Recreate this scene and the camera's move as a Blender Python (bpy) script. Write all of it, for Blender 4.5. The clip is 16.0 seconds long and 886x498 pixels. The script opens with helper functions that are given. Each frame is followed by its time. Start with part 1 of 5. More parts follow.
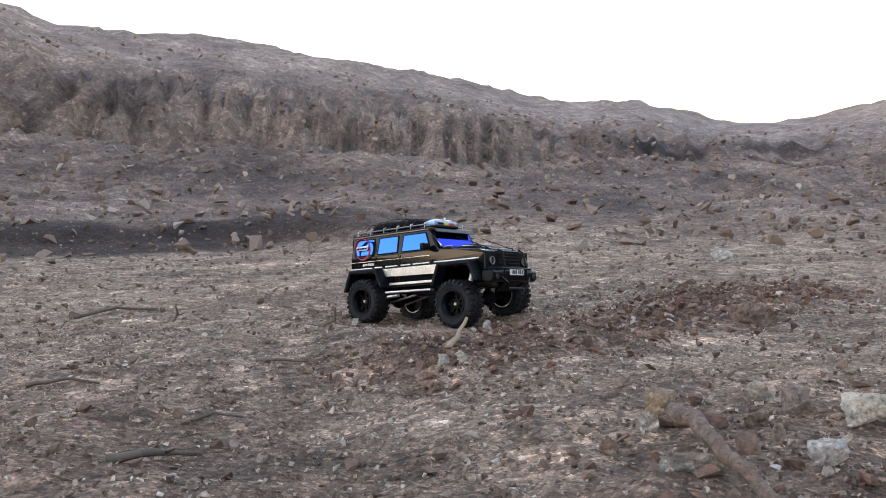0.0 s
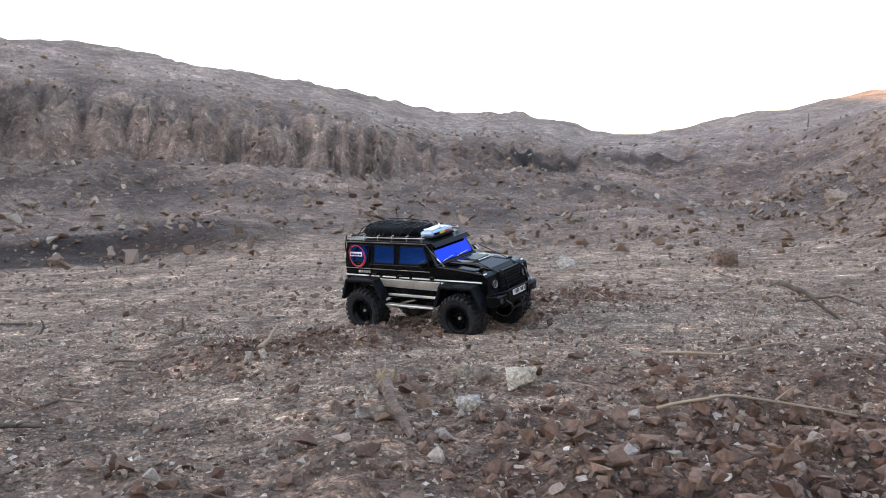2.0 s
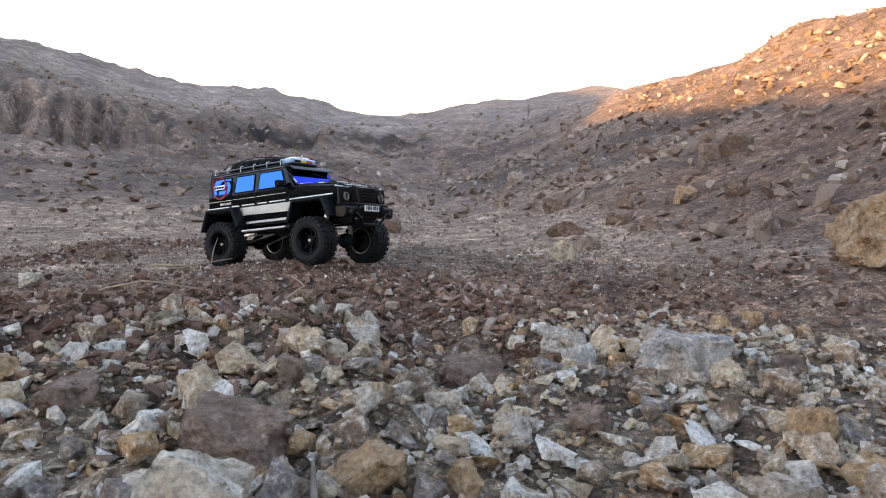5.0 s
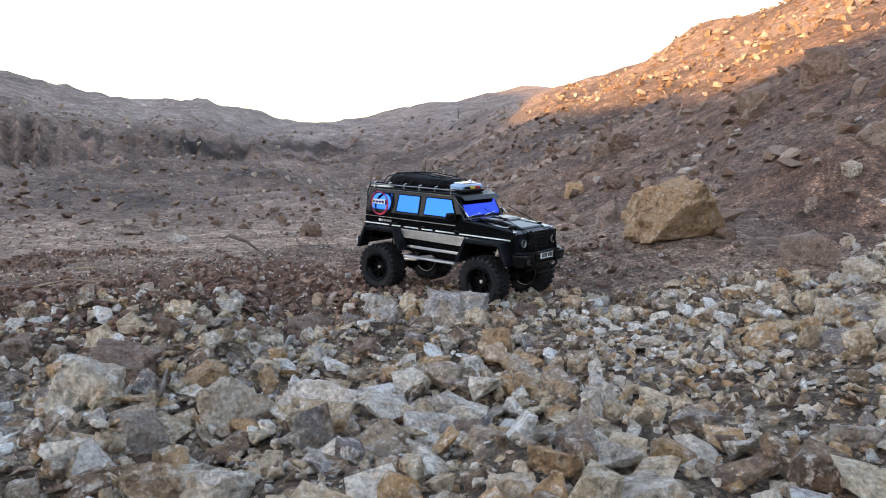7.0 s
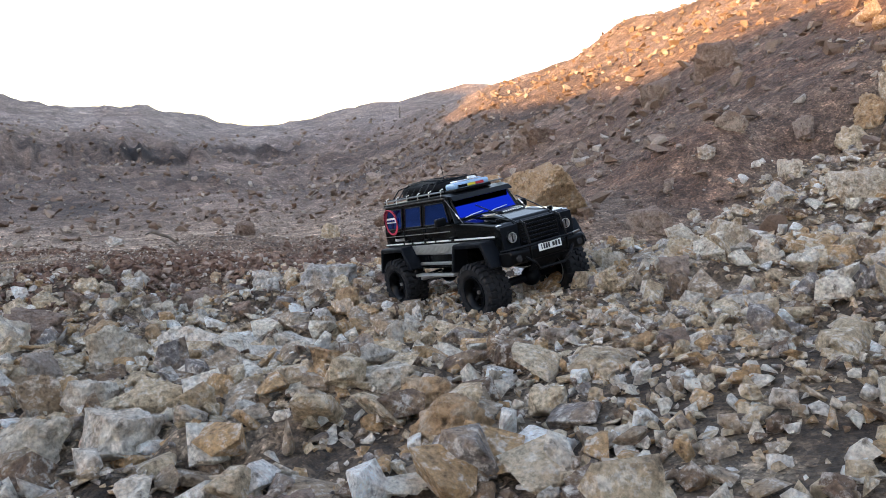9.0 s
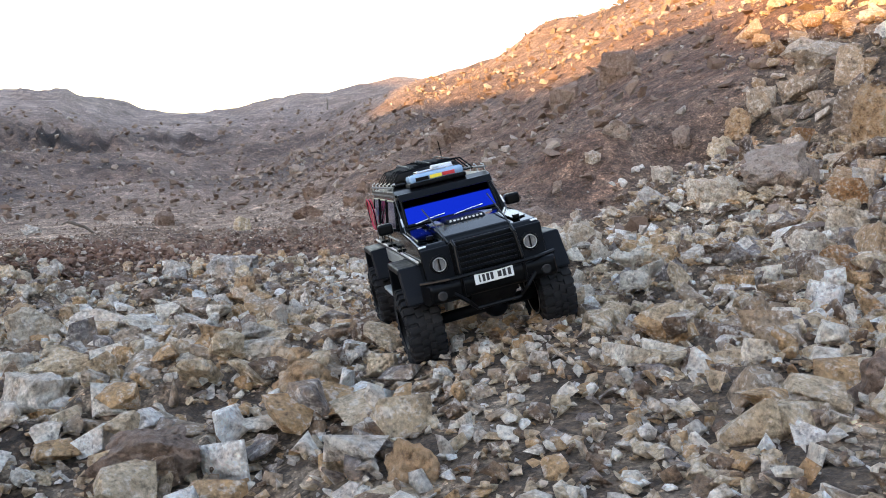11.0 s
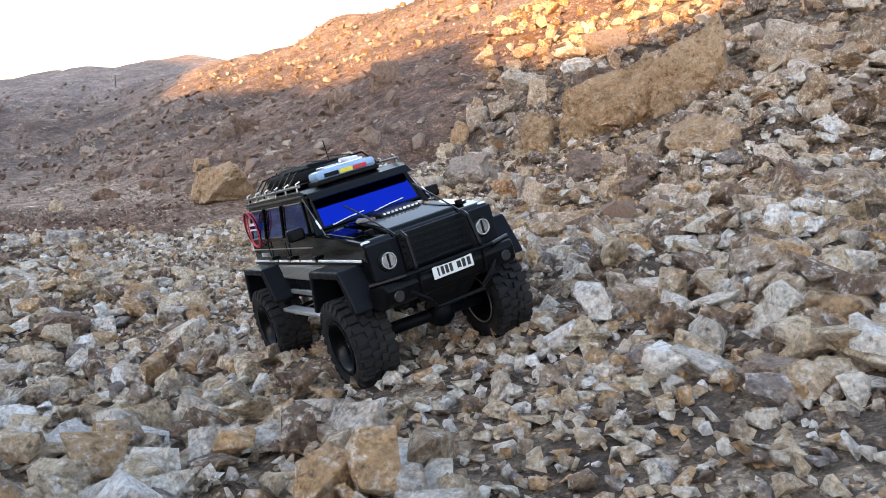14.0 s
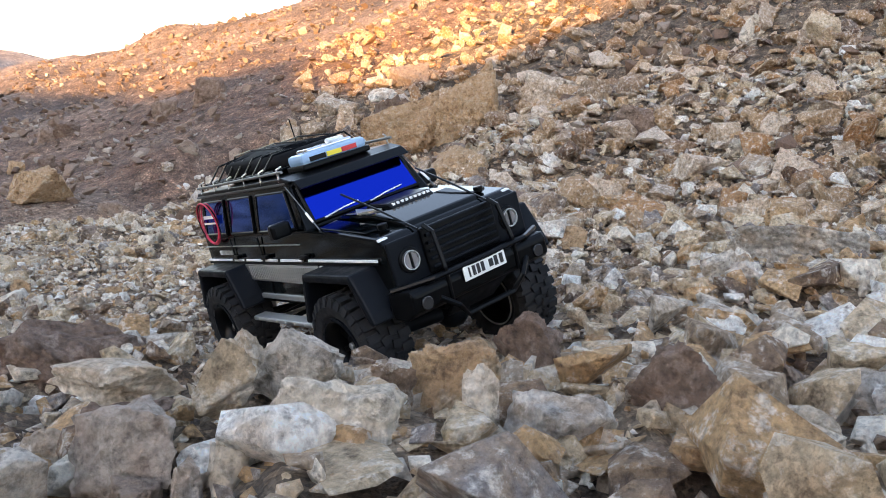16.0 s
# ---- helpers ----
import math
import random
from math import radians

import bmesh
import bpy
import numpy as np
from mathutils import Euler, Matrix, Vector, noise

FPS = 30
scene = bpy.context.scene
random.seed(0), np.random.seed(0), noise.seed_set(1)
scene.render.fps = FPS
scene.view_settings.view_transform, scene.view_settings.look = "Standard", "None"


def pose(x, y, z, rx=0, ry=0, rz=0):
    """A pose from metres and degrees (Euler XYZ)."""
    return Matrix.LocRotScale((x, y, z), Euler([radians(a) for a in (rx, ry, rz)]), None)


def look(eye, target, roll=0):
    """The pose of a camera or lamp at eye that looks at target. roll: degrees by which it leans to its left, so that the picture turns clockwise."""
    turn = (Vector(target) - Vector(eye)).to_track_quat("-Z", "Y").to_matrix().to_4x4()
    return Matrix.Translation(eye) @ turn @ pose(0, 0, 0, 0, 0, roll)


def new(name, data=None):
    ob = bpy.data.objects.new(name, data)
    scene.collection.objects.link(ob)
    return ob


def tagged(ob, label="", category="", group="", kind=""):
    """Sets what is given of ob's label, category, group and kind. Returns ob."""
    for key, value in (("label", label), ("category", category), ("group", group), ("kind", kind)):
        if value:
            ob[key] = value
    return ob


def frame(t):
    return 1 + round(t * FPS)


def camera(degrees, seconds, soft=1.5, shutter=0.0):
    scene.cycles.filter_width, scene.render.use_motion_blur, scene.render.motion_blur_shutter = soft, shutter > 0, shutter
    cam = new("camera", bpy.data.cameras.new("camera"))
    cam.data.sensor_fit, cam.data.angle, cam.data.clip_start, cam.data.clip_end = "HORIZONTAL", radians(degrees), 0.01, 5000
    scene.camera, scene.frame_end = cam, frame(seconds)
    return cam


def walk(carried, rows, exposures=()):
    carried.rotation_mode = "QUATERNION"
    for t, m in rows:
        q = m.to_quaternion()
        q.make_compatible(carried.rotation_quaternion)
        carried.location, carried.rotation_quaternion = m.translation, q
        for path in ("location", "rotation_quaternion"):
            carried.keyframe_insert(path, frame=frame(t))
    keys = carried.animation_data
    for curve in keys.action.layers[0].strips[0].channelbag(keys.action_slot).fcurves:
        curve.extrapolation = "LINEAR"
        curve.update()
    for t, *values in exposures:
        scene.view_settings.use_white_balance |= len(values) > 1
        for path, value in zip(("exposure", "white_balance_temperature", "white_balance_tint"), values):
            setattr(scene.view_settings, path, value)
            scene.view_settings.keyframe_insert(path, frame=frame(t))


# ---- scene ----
cam = camera(56.5, 16.0, soft=1.0)

CAM = [
    (0.0, -0.013, -0.035, 0.370, -0.27, -5.08, -0.47),
    (0.5, 0.037, -0.120, 0.376, 1.06, -5.69, 0.28),
    (1.0, 0.081, -0.239, 0.390, 2.60, -5.42, 0.96),
    (1.5, 0.124, -0.368, 0.411, 4.76, -4.73, 0.54),
    (2.0, 0.183, -0.477, 0.433, 7.06, -4.62, -0.63),
    (2.5, 0.297, -0.573, 0.418, 8.25, -4.99, -1.36),
    (3.0, 0.427, -0.725, 0.387, 9.30, -5.24, -1.51),
    (3.5, 0.520, -0.890, 0.368, 12.25, -5.64, -1.37),
    (4.0, 0.586, -1.033, 0.359, 16.44, -5.94, -0.42),
    (4.5, 0.630, -1.228, 0.379, 20.27, -5.91, 0.83),
    (5.0, 0.646, -1.389, 0.404, 23.25, -6.02, 1.22),
    (5.2, 0.657, -1.442, 0.417, 24.00, -6.09, 1.12),
    (7.3, 0.646, -2.135, 0.434, 27.56, -5.83, -1.49),
    (7.5, 0.641, -2.189, 0.430, 28.01, -5.80, -1.77),
    (8.0, 0.642, -2.331, 0.426, 29.10, -5.87, -1.82),
    (8.5, 0.668, -2.423, 0.409, 29.80, -5.89, -2.19),
    (8.7, 0.683, -2.454, 0.400, 29.91, -5.92, -2.59),
    (10.8, 0.667, -2.773, 0.427, 33.84, -6.98, -1.44),
    (11.0, 0.634, -2.814, 0.434, 35.09, -6.74, -1.47),
    (11.5, 0.509, -2.967, 0.443, 38.76, -6.49, -1.32),
    (12.0, 0.411, -3.126, 0.455, 40.35, -6.93, -1.61),
    (12.5, 0.318, -3.290, 0.473, 40.58, -7.36, -1.49),
    (13.0, 0.207, -3.484, 0.517, 41.52, -7.41, -0.98),
    (13.5, 0.074, -3.684, 0.540, 45.00, -8.03, -0.74),
    (14.0, -0.026, -3.869, 0.558, 49.04, -8.13, 0.35),
    (14.5, -0.123, -4.034, 0.575, 52.59, -7.46, 1.62),
    (15.0, -0.236, -4.179, 0.562, 55.32, -7.13, 1.86),
    (15.5, -0.352, -4.315, 0.563, 57.16, -7.04, 2.17),
    (16.0, -0.452, -4.454, 0.588, 60.52, -6.56, 3.28),
]
CAR = [
    (0.0, -0.041, 2.383, -0.066, -6.5, -7.8, -39.5),
    (0.5, 0.084, 2.295, -0.051, 11.7, -4.7, -40.1),
    (1.0, 0.222, 2.169, -0.031, 2.1, -5.6, -45.0),
    (1.5, 0.308, 2.071, 0.013, -3.3, -7.8, -39.9),
    (2.0, 0.471, 1.950, 0.004, 8.3, -0.5, -44.4),
    (2.5, 0.594, 1.779, 0.022, -4.4, 3.5, -51.2),
    (3.0, 0.757, 1.623, 0.020, -1.2, -2.7, -49.3),
    (3.5, 0.891, 1.466, 0.051, -6.5, -9.5, -48.8),
    (4.0, 1.020, 1.301, 0.049, -0.7, -5.6, -51.9),
    (4.5, 1.110, 1.159, 0.092, -0.6, -4.3, -57.5),
    (5.0, 1.206, 1.008, 0.101, -4.2, -8.0, -56.8),
    (7.5, 1.780, -0.239, 0.071, 0.9, 5.6, -71.1),
    (8.0, 1.769, -0.463, 0.059, -6.2, -0.6, -81.3),
    (8.5, 1.785, -0.646, 0.053, 5.0, -6.7, -84.5),
    (11.0, 1.553, -1.582, 0.107, 11.4, -1.6, -113.3),
    (11.5, 1.422, -1.843, 0.129, 20.8, -0.9, -112.3),
    (12.0, 1.269, -2.093, 0.116, 5.7, 0.0, -117.6),
    (12.5, 1.155, -2.305, 0.121, 10.8, -2.8, -116.5),
    (13.0, 1.083, -2.515, 0.157, 18.2, -6.9, -113.2),
    (13.5, 0.999, -2.720, 0.196, 14.5, -10.6, -110.1),
    (14.0, 0.920, -2.931, 0.214, 14.4, -8.0, -110.4),
    (14.5, 0.805, -3.131, 0.231, 9.9, -4.4, -111.5),
    (15.0, 0.703, -3.360, 0.255, 9.3, -4.3, -111.8),
    (15.5, 0.600, -3.592, 0.269, 11.6, -6.8, -114.3),
    (16.0, 0.518, -3.811, 0.304, 18.1, -7.6, -114.0),
]


def aimed(x, y, z, az, el, roll):
    """A camera pose from a compass turn (clockwise from +y), an elevation and a roll."""
    a, e = radians(az), radians(el)
    return look((x, y, z), (x + math.sin(a) * math.cos(e), y + math.cos(a) * math.cos(e), z + math.sin(e)), roll)


walk(cam, [(t, aimed(x, y, z, az, el, roll)) for t, x, y, z, az, el, roll in CAM], [(0.0, 2.86, 7250, 28), (0.6, 3.0, 7250, 28), (2.4, 3.0, 7200, 28), (3.5, 2.93, 7150, 28), (8.0, 2.78, 7000, 28), (12.5, 3.02, 7000, 28), (16.0, 3.0, 7000, 28)])

# ---- light: sky over a shaded pit, low warm sun that reaches the eastern ridge only ----
SUN_AZ, SUN_EL = -104.0, 6.0
world = bpy.data.worlds.new("sky")
scene.world = world
world.use_nodes = True
sky = world.node_tree.nodes.new("ShaderNodeTexSky")
sky.sky_type, sky.sun_disc = "NISHITA", False
sky.sun_elevation, sky.sun_rotation = radians(SUN_EL), radians(SUN_AZ)
sky.air_density, sky.dust_density = 1.0, 0.3
back = world.node_tree.nodes["Background"]
back.inputs["Strength"].default_value = 0.15
world.node_tree.links.new(sky.outputs[0], back.inputs[0])
sun = new("sun", bpy.data.lights.new("sun", "SUN"))
sun.data.energy, sun.data.angle, sun.data.color = 2.3, radians(0.5), (1.0, 0.64, 0.23)
sun_way = Vector((math.sin(radians(SUN_AZ)) * math.cos(radians(SUN_EL)), math.cos(radians(SUN_AZ)) * math.cos(radians(SUN_EL)), math.sin(radians(SUN_EL))))
sun.matrix_world = look(sun_way * 60, (0, 0, 0))


# ---- the lie of the land ----
def lattice(ix, iy, seed):
    n = (ix.astype(np.int64) * 374761393 + iy.astype(np.int64) * 668265263 + seed * 1442695041) & 0x7FFFFFFF
    n = ((n ^ (n >> 13)) * 1274126177) & 0x7FFFFFFF
    n = ((n ^ (n >> 16)) * 668265263) & 0x7FFFFFFF
    return (n & 0xFFFF) / 65535.0


def grain(x, y, size, seed):
    """Smooth noise from -1 to 1 with lumps of that size in metres."""
    x, y = x / size + 31.7 * seed, y / size - 17.3 * seed
    ix, iy = np.floor(x), np.floor(y)
    u, v = x - ix, y - iy
    u, v = u * u * u * (u * (6 * u - 15) + 10), v * v * v * (v * (6 * v - 15) + 10)
    a, b = lattice(ix, iy, seed), lattice(ix + 1, iy, seed)
    c, d = lattice(ix, iy + 1, seed), lattice(ix + 1, iy + 1, seed)
    return 2 * (a + (b - a) * u + (c - a) * v + (a - b - c + d) * u * v) - 1


def fractal(x, y, size, seed, octaves=4, gain=0.5):
    total, amp = 0.0, 1.0
    for n in range(octaves):
        total = total + amp * grain(x, y, size / 2 ** n, seed + n)
        amp *= gain
    return total


def ramp(v, a, b):
    t = np.clip((v - a) / (b - a), 0, 1)
    return t * t * (3 - 2 * t)


RUBBLE_X = (-1.5, -0.3, 0.1, 0.4, 0.75, 1.2, 1.7, 2.1, 2.4, 3.0, 4.5)
RUBBLE_Y = (-0.2, 0.00, 0.06, 0.08, 0.08, 0.12, 0.14, 0.00, -0.20, -0.25, 0.1)


def rubble(x, y):
    """0 on bare soil, 1 on the broken rock of the southern floor."""
    far = np.interp(x, RUBBLE_X, RUBBLE_Y)
    return ramp(far - y + 0.13 * fractal(x, y, 0.6, 5, 3), -0.12, 0.22) * ramp(x, -2.6, -0.9)


def foot(x, y):
    """Metres up the eastern slope from its foot."""
    return x - 0.25 * y - 3.2 + 0.25 * grain(x, y, 1.9, 9)


# crest west of az -28 is unseen, its heights set to shade the pit
CREST_AZ = (-180, -130, -118, -110, -108.6, -107.3, -106, -104.6, -103.5, -102.4, -101, -98, -95, -90, -86, -70, -55, -40, -28, -25, -21.5, -15, -8, -1, 3.5, 8.5, 13, 18, 21, 24, 28, 32, 35, 42, 70, 110, 180)
CREST_EL = (7.0, 10.5, 10.2, 9.7, 9.15, 8.5, 7.85, 8.2, 8.75, 8.75, 8.5, 9.2, 8.9, 9.1, 10.8, 13.2, 13.8, 13.2, 11.1, 10.2, 9.5, 9.35, 8.45, 7.1, 5.95, 4.8, 5.05, 3.5, 3.4, 3.65, 4.8, 4.95, 5.4, 4.6, 3.0, 4.0, 7.0)
CREST_R_AZ, CREST_R = (-180, -62, -45, -5, 28, 180), (42, 42, 28, 27, 41, 42)
FLOOR_Y = (-30, -8, -4.5, -3.6, -2.8, -1.8, -1.0, 0.2, 1.0, 2.2, 4.4, 8.0, 14)
FLOOR_Z = (0.9, 0.6, 0.40, 0.30, 0.20, 0.11, 0.08, 0.12, 0.09, -0.04, -0.17, -0.33, -0.36)
_t, _rows = np.linspace(0, 16, 161), np.array(CAR)
TRACK = np.stack([np.interp(_t, _rows[:, 0], _rows[:, n]) for n in (1, 2, 3)], 1)
_a, _b, _c = (np.radians(np.interp(_t, _rows[:, 0], _rows[:, n])) for n in (4, 5, 6))
_up = np.cos(_a) * np.cos(_b)
# how the ground falls along x and y under the car
TRACK_DX = -(np.cos(_c) * np.sin(_b) * np.cos(_a) + np.sin(_c) * np.sin(_a)) / _up
TRACK_DY = -(np.sin(_c) * np.sin(_b) * np.cos(_a) - np.cos(_c) * np.sin(_a)) / _up


# dips and humps of the floor and the slope: x, y, reach, height
HUMPS = ((3.75, -1.00, 1.50, -0.221), (0.75, 0.00, 1.50, -0.051), (0.75, -2.00, 0.55, -0.106), (2.25, -1.00, 0.55, 0.106), (3.00, -3.25, 0.55, -0.102), (4.25, 0.00, 0.35, -0.18),
         (4.00, 0.50, 0.35, 0.128), (1.75, 0.00, 0.55, -0.078), (3.75, -2.50, 0.55, 0.073), (3.75, -1.75, 0.35, -0.136), (-0.25, 1.00, 0.35, -0.063), (1.75, -3.25, 0.55, 0.106),
         (0.75, -3.00, 0.55, -0.049), (0.75, 2.50, 0.90, 0.074), (2.75, 0.25, 0.55, 0.098), (3.50, 0.00, 0.35, -0.073), (4.75, 4.50, 1.50, 0.096), (5.50, 3.50, 0.90, -0.103),
         (-1.25, 3.25, 1.50, -0.061), (3.00, 3.75, 1.50, -0.089), (4.60, 10.2, 2.20, 0.42), (12.4, 10.0, 1.10, 0.30), (14.6, 14.6, 1.30, -0.25))


def ridge(x, y):
    """1 on the crest of the red soil ridge that crosses the floor, 0 away from it."""
    along = np.clip((x * 1.25 + (y - 1.48) * 1.3) / (1.25 ** 2 + 1.3 ** 2), 0, 1)
    off = np.hypot(x - 1.25 * along, y - 1.48 - 1.3 * along)
    return np.exp(-(off / 0.19) ** 2)


def land(x, y):
    """Height of the ground without its fine roughness."""
    z = np.interp(y, FLOOR_Y, FLOOR_Z)
    # pit floor drops a little to the west, a soil bank lies across the way in the middle
    z = z - 0.05 * ramp(-x, 0.3, 2.5) * ramp(y, 0.0, 2.0)
    z = z + 0.055 * np.exp(-(((x - 0.75) / 0.75) ** 2 + ((y - 0.22 - 0.12 * (x - 0.7)) / 0.24) ** 2))
    z = z + 0.05 * np.exp(-(((x - 1.6) / 0.5) ** 2 + ((y - 1.2) / 0.2) ** 2))
    z = z + 0.025 * np.exp(-(((x + 0.03) / 0.17) ** 2 + ((y + 4.10) / 0.14) ** 2))
    z = z + 0.028 * ridge(x, y)
    for a, b, reach, high in HUMPS:
        z = z + high * np.exp(-((x - a) ** 2 + (y - b) ** 2) / reach ** 2)
    # eastern slope with its crest
    s = foot(x, y)
    up = 0.45 * np.log1p(np.exp(np.clip(s / 0.28, -40, 40))) * 0.28
    cap = np.clip(7.1 - 0.22 * y, 1.2, 7.5) * (1 + 0.06 * fractal(x, y, 3.5, 21, 4))
    up = up * (1 + (up / cap) ** 6) ** (-1 / 6)
    up = up + ramp(s, 0.6, 3.0) * 0.11 * fractal(x, y, 2.2, 13, 4)
    z = z + up * ramp(40 - y, 0, 14)
    # surrounding hills
    r, az = np.hypot(x, y) + 1e-6, np.degrees(np.arctan2(x, y))
    crest = np.interp(az, CREST_AZ, CREST_EL)
    wob = 1 + 0.02 * fractal(np.radians(az) * 30, r, 9.0, 41, 3)
    top = np.interp(az, CREST_R_AZ, CREST_R)
    near = 8.6 + 0.9 * grain(np.radians(az) * 10, 0 * r, 3.0, 3) + 2.5 * ramp(az, 4, 30)
    u = r / wob
    k = np.clip(crest / 7.0, 0.5, 1.6)
    el = -4.4 + (4.1 * ramp(u, near, near + 4.6)) + 2.2 * k * ramp(u, near + 3.5, near + 8.0) + 2.2 * k * ramp(u, near + 7.5, near + 10.5)
    el = el + (crest - (-0.3 + 4.4 * k)) * np.clip((u - near - 8.5) / (top - near - 8.5), 0, 1) ** 0.9
    hill = 0.37 + np.minimum(r, top * wob) * np.tan(np.radians(el)) - 0.12 * np.maximum(r - top * wob, 0) ** 0.8
    hill = hill + 0.16 * ramp(u, near + 0.1, near + 0.5) * ramp(-az, 0, 8) * ramp(near + 5 - u, 0, 4)
    rough = ramp(r, 9, 14)
    gully = (np.abs(grain(np.radians(az) * 34, r * 0.3, 0.7, 51)) + 0.6 * np.abs(grain(np.radians(az) * 34, r * 0.5, 0.33, 53))) * ramp(u, near + 7, near + 9) * ramp(near + 13 - u, 0, 2.5)
    lumps = fractal(x, y, 2.6, 61, 5, 0.6)
    hill = hill + 0.22 * ramp(r, 20, 30) * fractal(x, y, 6.0, 63, 3)
    hill = hill + rough * ((0.10 + 0.06 * ramp(near + 13 - u, 0, 4)) * lumps - 0.10 * np.abs(fractal(x, y, 0.9, 67, 3, 0.6)) - 0.46 * gully * k)
    w = ramp(r, near - 0.8, near + 0.8)
    high = np.maximum(hill, z) + 0.12 * np.exp(-np.abs(hill - z) / 0.25)
    z = z * (1 - w) + w * np.where(r > 6, high, z)
    return z


def ground(x, y):
    """Height of the ground with lumps and the worn way of the car."""
    x, y = np.asarray(x, float), np.asarray(y, float)
    z = land(x, y)
    near = ramp(12 - np.hypot(x - 1, y), 0, 6)
    rub = rubble(x, y)
    red = np.exp(-(((x - 1.0) / 1.3) ** 2 + ((y - 0.35) / 0.5) ** 2)) + 0.5 * ramp(foot(x, y), 0.0, 0.8) * near
    red = red + 0.8 * ridge(x, y)
    z = z + near * (0.018 * fractal(x, y, 0.5, 71, 4, 0.55) + 0.0065 * fractal(x, y, 0.11, 75, 3, 0.6))
    lumps = np.maximum(fractal(x, y, 0.16, 81, 4, 0.6), -0.4)
    z = z + 0.022 * rub * fractal(x, y, 0.34, 87, 3, 0.6)
    z = z + (0.026 * rub + 0.028 * np.clip(red, 0, 1) * (1 - rub)) * lumps
    box = (x > -1.5) & (x < 3.0) & (y > -5.2) & (y < 3.5)
    if np.any(box):
        px, py, pz = x[box], y[box], z[box]
        best, level, total = np.full(px.shape, 9.0), np.zeros(px.shape), np.full(px.shape, 1e-9)
        for a, b, c, gx, gy in zip(*TRACK.T[:, ::2], TRACK_DX[::2], TRACK_DY[::2]):
            d = (px - a) ** 2 + (py - b) ** 2
            w = np.exp(-d / 0.11 ** 2)
            level, total, best = level + w * (c + 0.9 * (gx * (px - a) + gy * (py - b))), total + w, np.minimum(best, d)
        level = level / total
        worn = np.exp(-(best / 0.24 ** 2) ** 2)
        z = z.copy()
        z[box] = pz + worn * 0.96 * (level - pz)
    return z


# ---- materials ----
def material(name, rough=0.6, metal=0.0, color=(0.5, 0.5, 0.5)):
    m = bpy.data.materials.new(name)
    m.use_nodes = True
    p = m.node_tree.nodes["Principled BSDF"]
    p.inputs["Roughness"].default_value, p.inputs["Metallic"].default_value = rough, metal
    p.inputs["Base Color"].default_value = (*color, 1)
    return m, m.node_tree.nodes, m.node_tree.links, p


def noise_node(nodes, links, vec, scale, detail=6, rough=0.6):
    n = nodes.new("ShaderNodeTexNoise")
    n.inputs["Scale"].default_value, n.inputs["Detail"].default_value, n.inputs["Roughness"].default_value = scale, detail, rough
    links.new(vec, n.inputs["Vector"])
    return n.outputs["Fac"]


def ramp_node(nodes, links, fac, stops, steps=False):
    n = nodes.new("ShaderNodeValToRGB")
    n.color_ramp.interpolation = "CONSTANT" if steps else "LINEAR"
    e = n.color_ramp.elements
    while len(e) < len(stops):
        e.new(0.5)
    for k, (pos, c) in enumerate(stops):
        e[k].position, e[k].color = pos, (*c, 1)
    links.new(fac, n.inputs["Fac"])
    return n.outputs["Color"]


def mix_node(nodes, links, fac, a, b, mode="MIX"):
    n = nodes.new("ShaderNodeMix")
    n.data_type, n.blend_type = "RGBA", mode
    for socket, value in ((n.inputs[0], fac), (n.inputs[6], a), (n.inputs[7], b)):
        if isinstance(value, (int, float)):
            socket.default_value = value
        elif isinstance(value, tuple):
            socket.default_value = (*value, 1)
        else:
            links.new(value, socket)
    return n.outputs[2]


def bump_node(nodes, links, height, p, dist, strength=1.0, after=None):
    n = nodes.new("ShaderNodeBump")
    n.inputs["Distance"].default_value, n.inputs["Strength"].default_value = dist, strength
    links.new(height, n.inputs["Height"])
    if after is not None:
        links.new(after, n.inputs["Normal"])
    links.new(n.outputs[0], p.inputs["Normal"])
    return n.outputs[0]


